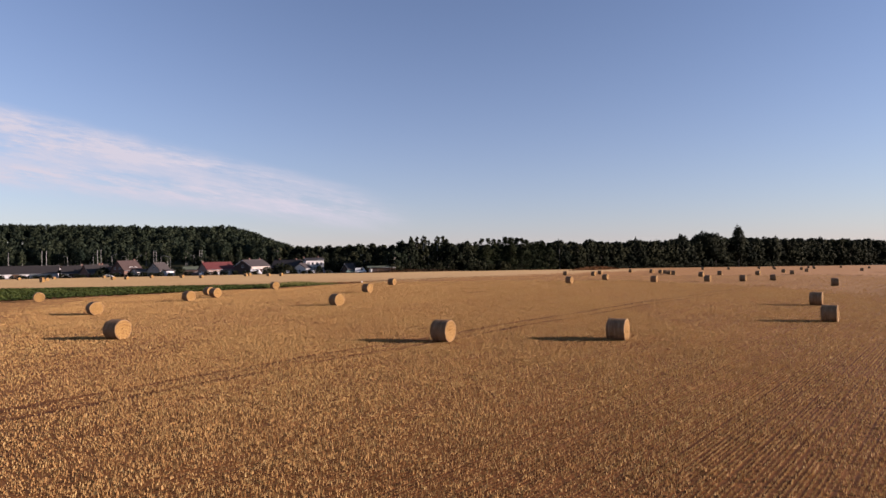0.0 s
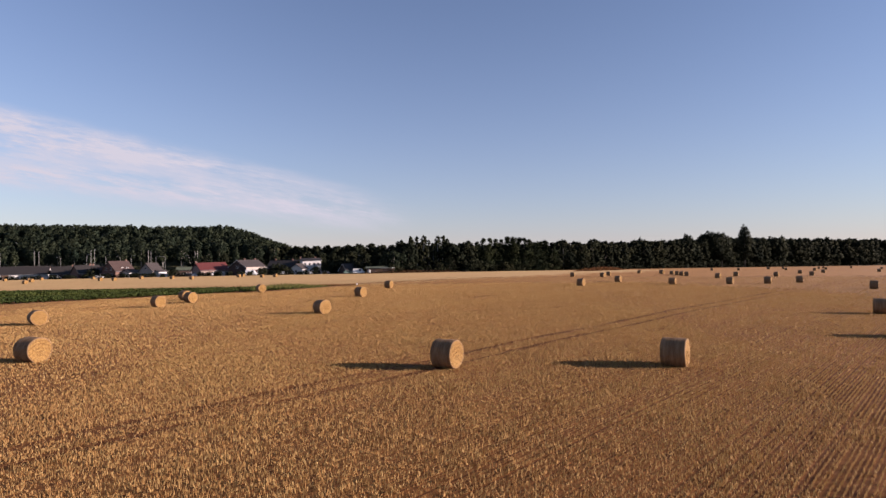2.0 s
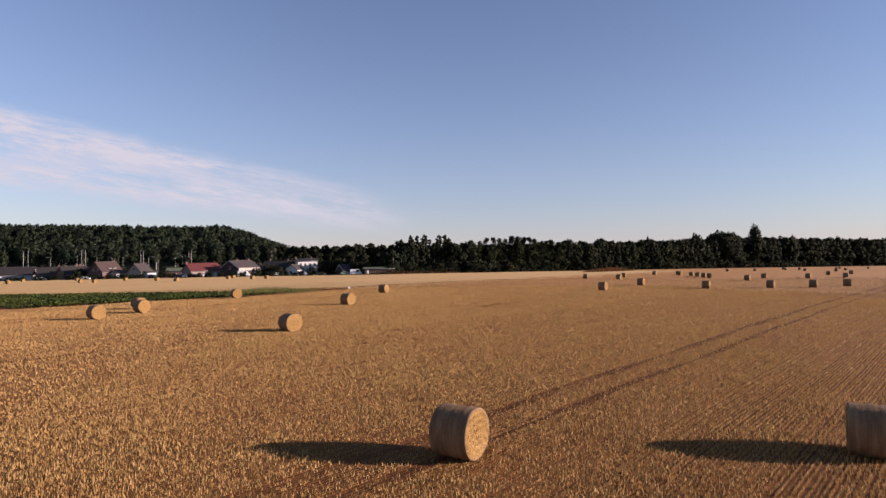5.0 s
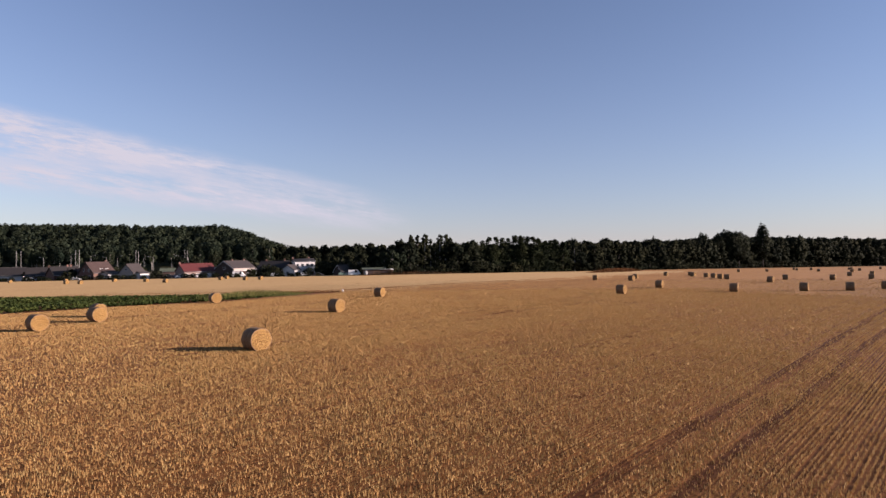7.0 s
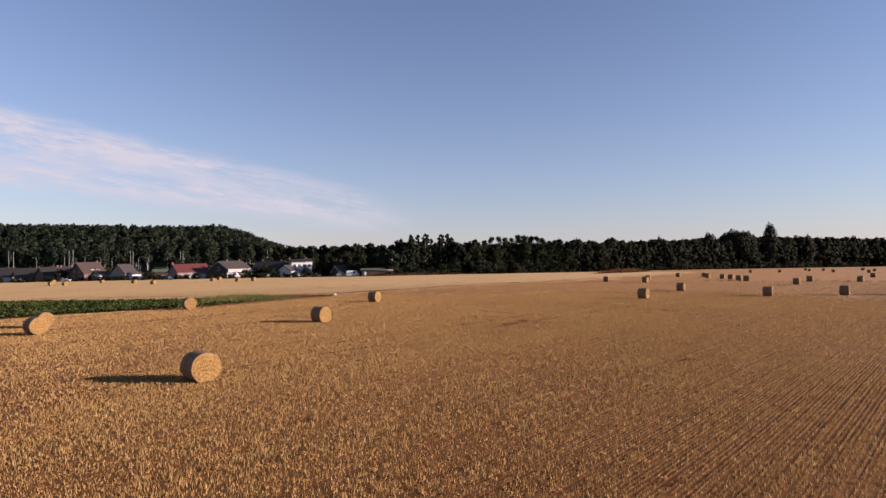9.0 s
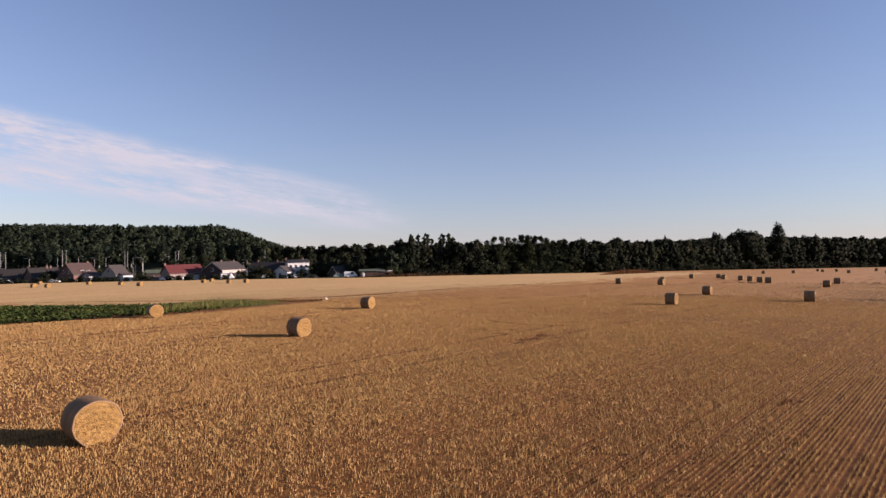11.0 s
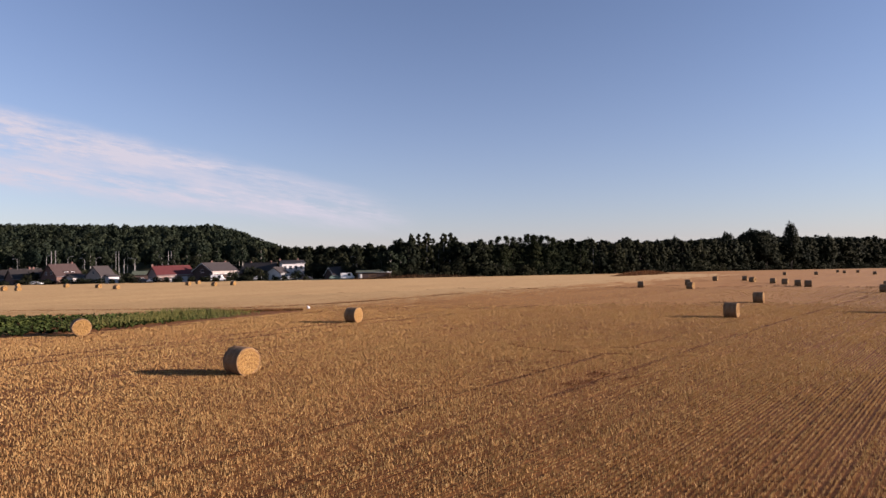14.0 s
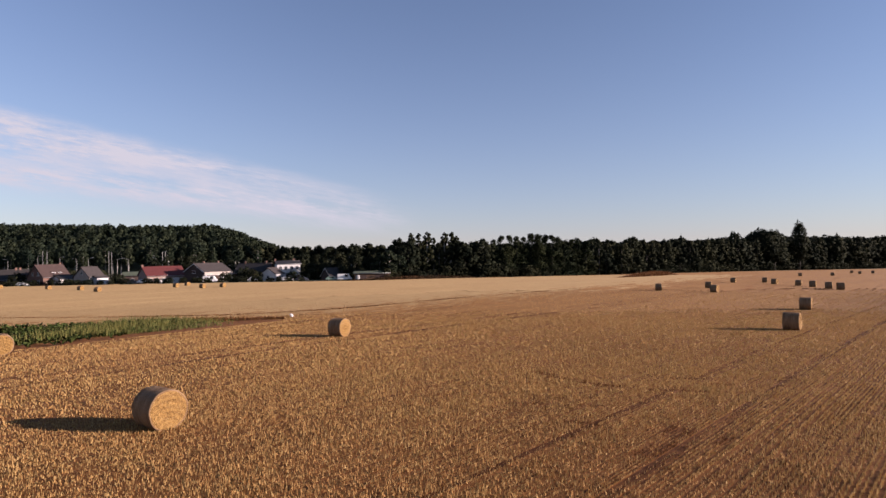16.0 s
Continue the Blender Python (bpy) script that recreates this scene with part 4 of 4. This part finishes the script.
def house(x, y, turn, long, deep, eave, ridge, wall, roof, label, windows=(), doors=(), gable=(), chimney=None, dormers=(), name="house", fascia=False):
    """A gabled house: ridge along its own x, front towards -y."""
    h = thing(name, label, "house", "houses along the road", (x, y, height(x, y) - 0.15), turn)
    d, l = deep / 2, long / 2
    part("wall", prism([(-d, 0), (d, 0), (d, eave), (0, ridge - 0.12), (-d, eave)], -l, l), wall, h)
    slope = (ridge - eave) / d
    for side, label_ in ((-1, ""), (1, "")):
        e = d + 0.45
        z0 = eave - 0.45 * slope
        outline = [(side * e, z0), (0, ridge), (0, ridge + 0.2), (side * e, z0 + 0.2)]
        slab = part("roof", prism(outline, -l - 0.35, l + 0.35), roof, h)
        part("gutter", tube([(-l - 0.3, side * (e + 0.06), z0 + 0.05), (l + 0.3, side * (e + 0.06), z0 + 0.05)], [0.07, 0.07], 6), mat_steel, slab)
    part("ridge_cap", tube([(-l - 0.36, 0, ridge + 0.17), (l + 0.36, 0, ridge + 0.17)], [0.13, 0.13], 6), roof, h)
    for side in (-1, 1):
        for s in (-1, 1):
            e = d + 0.47
            z0 = eave - 0.47 * slope
            part("bargeboard", prism([(s * e, z0 - 0.1), (0, ridge - 0.1), (0, ridge + 0.1), (s * e, z0 + 0.1)], side * (l + 0.36) - 0.03, side * (l + 0.36) + 0.03), mat_frame if fascia else mat_wood, h)
    for wx, wz, ww, wh in windows:
        window(h, wx, wz, ww, wh, -d)
    for wx, ww, wh, m in doors:
        door = part("door", box(wx - ww / 2, wx + ww / 2, -d - 0.06, -d + 0.01, 0.1, wh), m, h)
        part("handle", box(wx + ww / 2 - 0.18, wx + ww / 2 - 0.1, -d - 0.12, -d - 0.055, 1.0, 1.12), mat_steel, door)
    for side, wy, wz, ww, wh in gable:
        window(h, wy, wz, ww, wh, side * l, side, along_y=True)
    for cx, cy in chimney or ():
        top = ridge + 0.9
        c = part("chimney", box(cx - 0.35, cx + 0.35, cy - 0.35, cy + 0.35, ridge - 1.2, top, 0.02), mat_brick, h)
        part("chimney_pot", tube([(cx, cy, top), (cx, cy, top + 0.3)], [0.14, 0.12], 8), mat_dark_tile, c)
    for dx, dw in dormers:
        z0, dy = eave + 0.35, -d * 0.78
        q = part("dormer", box(dx - dw / 2, dx + dw / 2, dy, -0.3, z0, z0 + 1.25), mat_frame, h)
        part("dormer_roof", prism([(dy - 0.2, z0 + 1.25), (0.0, z0 + 1.55), (0.0, z0 + 1.7), (dy - 0.2, z0 + 1.4)], dx - dw / 2 - 0.15, dx + dw / 2 + 0.15), roof, q)
        part("dormer_pane", box(dx - dw / 2 + 0.12, dx + dw / 2 - 0.12, dy - 0.02, dy + 0.01, z0 + 0.25, z0 + 1.1), mat_glass, q)
    return h


def row_of_windows(a, b, count, z, w, h):
    return [(a + (b - a) * (k + 0.5) / count, z, w, h) for k in range(count)]


# brown gabled house with two dormers
house(-164.5, 290, 70, 10.5, 9.2, 3.6, 8.0, mat_brick, mat_brown_tile, "brown brick gabled house with white dormers and red-brown tiles",
      row_of_windows(-3.6, 4.8, 3, 1.0, 1.3, 1.3), [(-4.4, 1.1, 2.2, mat_wood)], [(-1, -2.0, 1.0, 1.2, 1.3), (-1, 2.0, 1.0, 1.2, 1.3), (-1, -1.6, 4.0, 1.0, 1.2), (-1, 1.6, 4.0, 1.0, 1.2)], [(4.4, 0.3)], [(-0.6, 1.5), (2.0, 1.5)])
annex = house(-156.8, 290, 62, 9.0, 6.0, 2.6, 3.6, mat_white, mat_dark_tile, "low white annex with a flat dark roof beside a house", row_of_windows(-3.5, 3.5, 3, 0.9, 1.2, 1.1), name="annex")
house(-147.8, 289, 70, 6.2, 8.6, 3.2, 6.8, mat_cream, mat_grey_tile, "pale cream rendered gabled house with a grey-brown roof", row_of_windows(-3, 3.5, 2, 1.0, 1.3, 1.3), [(0.2, 1.0, 2.1, mat_white)], [(-1, -1.8, 1.0, 1.2, 1.2), (-1, 1.8, 1.0, 1.2, 1.2), (-1, 0.0, 3.9, 1.0, 1.1)])
house(-142.6, 287.5, 60, 4.2, 4.0, 2.7, 3.3, mat_white, mat_grey_tile, "small white garage beside a brick house", (), [(0, 2.5, 2.2, mat_frame)], name="garage")
house(-131, 303, 22, 20, 7.5, 3.2, 4.5, mat_dark_brick, mat_green_roof, "long low shed with a mossy grey-green roof", row_of_windows(-8, 8, 5, 1.0, 1.5, 1.0), name="shed")
house(-118, 287, 46, 13.8, 10.5, 3.2, 6.3, mat_pink, mat_red_tile, "pale red brick bungalow under a dark red tiled roof", row_of_windows(-7, 0, 3, 1.0, 1.3, 1.2) + [(5.6, 1.0, 1.3, 1.2)], [(0.6, 1.1, 2.1, mat_wood), (3.2, 2.6, 2.2, mat_white)], [(-1, -1.8, 1.0, 1.2, 1.2), (-1, 1.8, 1.0, 1.2, 1.2)], [(-7.0, 0)])
house(-101, 289, 64, 12.8, 10.8, 4.2, 7.2, mat_dark_brick, mat_grey_tile, "dark brick house with grey tiles and white boarding", row_of_windows(-6, 6, 4, 0.9, 1.3, 1.2), [(-0.4, 1.1, 2.1, mat_wood)], [(-1, 0.0, 3.6, 1.6, 1.2), (-1, -2.2, 1.0, 1.2, 1.2)], [(-1.5, 0.6), (5.4, 0.8)], fascia=True)
balcony = thing("white_balcony", "long white boarded balcony against a dark brick house", "balcony", "", (-95.6, 286.2, height(-96, 286) - 0.1), 64)
part("parapet", box(-6.5, 6.5, -0.1, 0.0, 2.95, 3.95, 0.02), mat_cream, balcony)
part("floor_slab", box(-6.5, 6.5, 0.0, 1.2, 2.75, 2.93), mat_white, balcony)
for px in (-6.2, -2.1, 2.1, 6.2):
    part("post", box(px - 0.08, px + 0.08, -0.08, 0.08, 0, 2.8), mat_frame, balcony)
house(-77, 292, 74, 5.5, 6.5, 2.9, 5.0, mat_white, mat_grey_tile, "small white cottage with a grey gabled roof", [(-1.5, 0.9, 1.1, 1.1), (1.6, 0.9, 1.1, 1.1)], [(0, 1.0, 2.1, mat_wood)], [(-1, 0, 1.0, 1.3, 1.2)])
house(-73.8, 301, 24, 9.0, 8.5, 6.7, 7.7, mat_white, mat_dark_tile, "large white house with a grey roof and upper windows", row_of_windows(-4.3, 3.0, 3, 0.9, 1.3, 1.4) + row_of_windows(-4.3, 4.3, 4, 4.2, 1.2, 1.5), [(3.6, 1.1, 2.1, mat_wood)], [(-1, 0, 3.6, 1.3, 1.3)], [(-4.8, 0), (2.5, 0.4)], fascia=True)
house(-88, 304, -6, 14, 9, 3.4, 7.0, mat_dark_brick, mat_dark_tile, "dark house with a slate roof among trees", row_of_windows(-6, 6, 3, 1.0, 1.2, 1.2), (), (), [(-4.5, 0), (4.5, 0)])
# farther west
house(-226, 300, 26, 34, 11, 3.0, 6.6, mat_white, mat_dark_tile, "long white farm building under a dark slate roof", row_of_windows(-15, 15, 6, 1.0, 1.6, 1.1), [(-1, 3.0, 2.6, mat_wood)], name="farm_building")
house(-196, 298, 30, 11, 8.5, 2.8, 6.2, mat_dark_brick, mat_dark_tile, "low dark brick house with a slate roof", row_of_windows(-4.5, 4.5, 3, 0.9, 1.2, 1.2), (), (), [(3.0, 0)])
house(-182, 293, 56, 11, 8.5, 2.9, 6.4, mat_brick, mat_dark_tile, "brown brick house with a dark roof and white windows", row_of_windows(-4.5, 4.5, 4, 0.9, 1.3, 1.3), [(0, 1.0, 2.1, mat_white)], (), [(1.5, 0), (2.9, 0)])
house(-173, 297, 40, 9, 7.5, 2.8, 5.4, mat_pink, mat_brown_tile, "low red brick house with a brown roof", row_of_windows(-3.5, 3.5, 3, 0.9, 1.2, 1.2))
house(-35.5, 276, 8, 12.5, 5.0, 2.6, 3.1, mat_wood, mat_green_roof, "open timber field shelter with a flat pale roof", (), [(-3.5, 3.0, 2.1, mat_dark_brick), (2.6, 3.0, 2.1, mat_dark_brick)], name="field_shelter")
house(-51.5, 283, 48, 6.0, 5.5, 1.8, 4.6, mat_dark_brick, mat_dark_tile, "dark garden shed with pale bargeboards", (), (), (), name="garden_shed", fascia=True)

# hedge and garden bushes in front of and between the houses
g = random.Random(23)
for x, y in along([(-232, 290), (-180, 281), (-150, 280), (-110, 274), (-80, 270), (-58, 268)], 2.6):
    if g.random() < 0.93:
        plant(BUSHES, x + g.uniform(-1, 1), y + g.uniform(0, 4), g.uniform(0.30, 0.50), 1.3, label="low dark garden hedge bush beside houses")
for x, y, s in ((-175, 287, 1.1), (-165, 303, 1.3), (-150, 300, 1.2), (-138.5, 292, 0.9), (-125, 309, 1.2), (-110, 297, 0.9), (-92, 284, 0.8), (-88, 292, 1.2), (-83, 289, 1.0), (-68, 288, 0.8), (-63, 296, 1.4), (-59, 291, 1.2), (-56, 300, 1.7), (-47.5, 286, 1.3), (-44, 288, 1.0), (-30, 276, 0.9), (-26, 272, 0.6), (-203, 300, 1.1), (-187, 303, 1.4)):
    plant(BUSHES, x, y, s, 1.1, label="dark leafy garden bush beside houses")
for x, y, s in ((-64, 312, 0.62), (-56, 314, 0.7), (-48, 310, 0.62), (-86, 316, 0.6), (-95, 312, 0.55), (-40, 300, 0.58), (-33, 296, 0.62), (-78, 318, 0.62)):
    plant(BROADS, x, y, s, 1.0, label="dark broadleaf garden tree behind houses")
for x, y, s in ((-33.5, 281, 0.42), (-29.5, 279, 0.45), (-26, 281, 0.38)):
    plant(POPLARS, x, y, s, 1.2, label="young light green tree at the field edge")


# ---- lamps and masts behind the houses ----
def street_lamp(x, y, tall, arm, turn):
    lamp = thing("street_lamp", "slender pale street lamp with a curved arm", "street lamp", "lamps along the road", (x, y, height(x, y) - 0.1), turn)
    part("pole", tube([(0, 0, 0), (0, 0, tall * 0.5), (0, 0, tall - 0.9)], [0.10, 0.085, 0.07], 8), mat_pole, lamp)
    part("arm", tube([(0, 0, tall - 0.95), (arm * 0.15, 0, tall - 0.35), (arm * 0.5, 0, tall - 0.08), (arm, 0, tall)], [0.075, 0.07, 0.065, 0.06], 8), mat_pole, lamp)
    part("lamp_head", box(arm - 0.1, arm + 0.9, -0.2, 0.2, tall - 0.14, tall + 0.1, 0.05), mat_steel, lamp)


def mast(x, y, tall):
    m = thing("mast", "tall pale concrete mast behind the houses", "mast", "masts along the railway", (x, y, height(x, y) - 0.1))
    part("pole", tube([(0, 0, 0), (0, 0, tall * 0.6), (0, 0, tall)], [0.13, 0.115, 0.10], 8), mat_pole, m)
    part("cap", box(-0.24, 0.24, -0.24, 0.24, tall, tall + 0.15, 0.03), mat_steel, m)


for x, tall in ((-288.2, 17.6), (-285.0, 17.6), (-249.0, 17.5), (-246.5, 17.8), (-209.5, 16.6), (-207.8, 16.2), (-177.6, 15.8), (-175.9, 15.8), (-312, 17.0)):
    mast(x, 400, tall)
for x, y, tall, arm, turn in ((-270, 400, 13.5, 2.2, 180), (-252, 400, 15.0, 2.2, 0), (-238.8, 400, 14.2, 2.0, 0), (-230, 402, 13.0, 2.0, 180), (-204.4, 400, 12.6, 2.2, 0), (-198, 400, 12.4, 2.2, 180), (-181.5, 400, 12.8, 1.6, 180), (-219, 396, 13.2, 2.0, 0)):
    street_lamp(x, y, tall, arm, turn)
street_lamp(-53.5, 330, 9.6, 1.6, 0)
street_lamp(-52.2, 330, 9.4, 1.6, 180)


# ---- vehicles and clutter by the houses ----
def car(x, y, turn, paint, label, van=False):
    c = thing("van" if van else "car", label, "van" if van else "car", "parked vehicles", (x, y, height(x, y)), turn)
    l, top = (2.5, 2.3) if van else (2.1, 1.45)
    if van:
        outline = [(-l, 0.35), (l, 0.35), (l, 1.0), (l - 0.5, 1.15), (l - 1.1, top), (-l, top)]
    else:
        outline = [(-l, 0.35), (l, 0.35), (l, 0.75), (l - 0.9, 0.9), (l - 1.5, top), (-l + 0.8, top), (-l + 0.15, 0.95), (-l, 0.85)]
    b = prism(outline, -0.85, 0.85)
    bmesh.ops.bevel(b, geom=b.edges[:], offset=0.06, segments=2, affect="EDGES")
    bmesh.ops.rotate(b, verts=b.verts[:], matrix=Matrix.Rotation(radians(-90), 3, "Z"))
    part("body", b, paint, c)
    for s in (-1, 1):
        part("side_window", box(-l + (1.2 if not van else 2.6), l - 1.3, s * 0.845 - 0.02, s * 0.845 + 0.02, 0.95 if not van else 1.25, top - 0.12), mat_glass, c)
        for wx in (-l + 0.75, l - 0.75):
            b = tube([(wx, s * 0.68, 0.32), (wx, s * 0.9, 0.32)], [0.32, 0.32], 14)
            wheel = part("wheel", b, mat_rubber, c)
            part("rim", tube([(wx, s * 0.88, 0.32), (wx, s * 0.915, 0.32)], [0.19, 0.17], 10), mat_steel, wheel)
    return c


paint_white = plain("white_paint", (0.595, 0.595, 0.595), (0.663, 0.663, 0.6545), 1, 0.3, 0, 0.02)
paint_dark = plain("dark_paint", (0.03, 0.03, 0.04), (0.05, 0.05, 0.06), 1, 0.3, 0, 0.02)
paint_green = plain("green_paint", (0.16, 0.24, 0.19), (0.22, 0.30, 0.24), 1, 0.4, 0, 0.02)
car(-168.5, 281.5, 8, paint_white, "white parked car beside a brown brick house")
car(-121, 279.5, 12, paint_white, "white parked car in front of a red-roofed bungalow")
car(-125, 279.8, 4, paint_dark, "dark parked car in front of a red-roofed bungalow")
car(-112, 279.0, 4, paint_dark, "dark parked car beside a bungalow")
car(-95.5, 278.5, 10, paint_white, "white parked van beside a dark brick house", van=True)
car(-81.5, 284, 4, paint_white, "white parked car near a white cottage")
car(-66.5, 276, 4, paint_white, "white parked car beside garden bushes")
car(-60.5, 275, 4, paint_dark, "dark parked car beside garden bushes")
car(-49.6, 274, 6, paint_green, "pale green parked car at the field edge")
car(-45.0, 274, 6, paint_white, "white parked van at the field edge", van=True)
car(-193, 287, 5, paint_white, "white parked car near a dark brick house")
tank = thing("water_tank", "pale rounded water tank beside a field shelter", "tank", "", (-40.2, 273.4, height(-40.2, 273.4)))
part("body", tube([(0, 0, 0.05), (0, 0, 0.3), (0, 0, 1.6), (0, 0, 1.95)], [0.95, 1.0, 1.0, 0.6], 16), mat_pole, tank)
part("lid", tube([(0, 0, 1.95), (0, 0, 2.05)], [0.25, 0.22], 10), mat_steel, tank)
for x in (-112.8, -110.4):
    wrapped = thing("wrapped_bale", "round bale in white film beside houses", "bale", "", (x, 276.5, height(x, 276.5)))
    part("film", tube([(-0.62, 0, 0.68), (-0.58, 0, 0.68), (0.58, 0, 0.68), (0.62, 0, 0.68)], [0.5, 0.68, 0.68, 0.5], 20), mat_white, wrapped)

# low heap of weeds at the field edge, and the dry bank under the wood
g2 = np.random.default_rng(9)


def weeds(name, line, width, tall, count, mat, label):
    pts = np.array(along(line, 0.5))
    k = g2.integers(0, len(pts), count)
    x, y = pts[k, 0] + g2.normal(0, width, count), pts[k, 1] + g2.normal(0, width, count)
    rel = k / len(pts)
    h = tall * g2.uniform(0.4, 1.1, count) * np.clip(4 * rel * (1 - rel), 0.15, 1)
    tagged(blade_mesh(name, x, y, land(x, y) - 0.02, g2.uniform(0, 6.283, count), np.abs(g2.normal(0.3, 0.3, count)), h, g2.uniform(0.1, 0.3, count), [mat]), label, "weeds", kind="stuff")


weeds("weed_heap", [(49, 262), (60, 276), (72, 292), (84, 312)], 0.9, 1.9, 9000, mat_rotten, "low brown weedy heap on the stubble")
weeds("dry_bank", [(-44, 268), (-31, 267), (-20, 274), (-8, 280), (6, 285)], 2.0, 1.5, 5000, mat_dry, "dark dry grass bank below the wood")
weeds("furrow_weeds", [(-130, 137), (-90, 132.5), (-54.3, 130.4), (-40, 128.6), (-28, 128.7), (-22.6, 130.5), (-17.3, 135), (-11.5, 141.4), (-5.7, 149.5), (14, 174), (45, 212), (62, 233)], 0.2, 0.14, 20000, mat_rotten, "thin brown line of dry weeds along the pale field")
# white marker at the tip of the crop
marker = thing("marker_sack", "small white sack lying at the crop's tip", "sack", "", (-19.6, 125.4, height(-19.6, 125.4)))
b = bmesh.new()
bmesh.ops.create_icosphere(b, subdivisions=2, radius=0.17, matrix=Matrix.Translation((0, 0, 0.15)) @ Matrix.Diagonal((1, 0.8, 1.0, 1)))
for vert in b.verts:
    vert.co += vert.normal * 0.05 * math.sin(9 * vert.co.x + 7 * vert.co.z)
part("sack", b, mat_white, marker)
for tree, _ in POPLARS + PLANTED + BROADS + CONIFERS + BIRCHES + DOMES + EGGS + BUSHES:
    if tree.name not in used:
        for o in (*tree.children, tree):
            bpy.data.objects.remove(o)
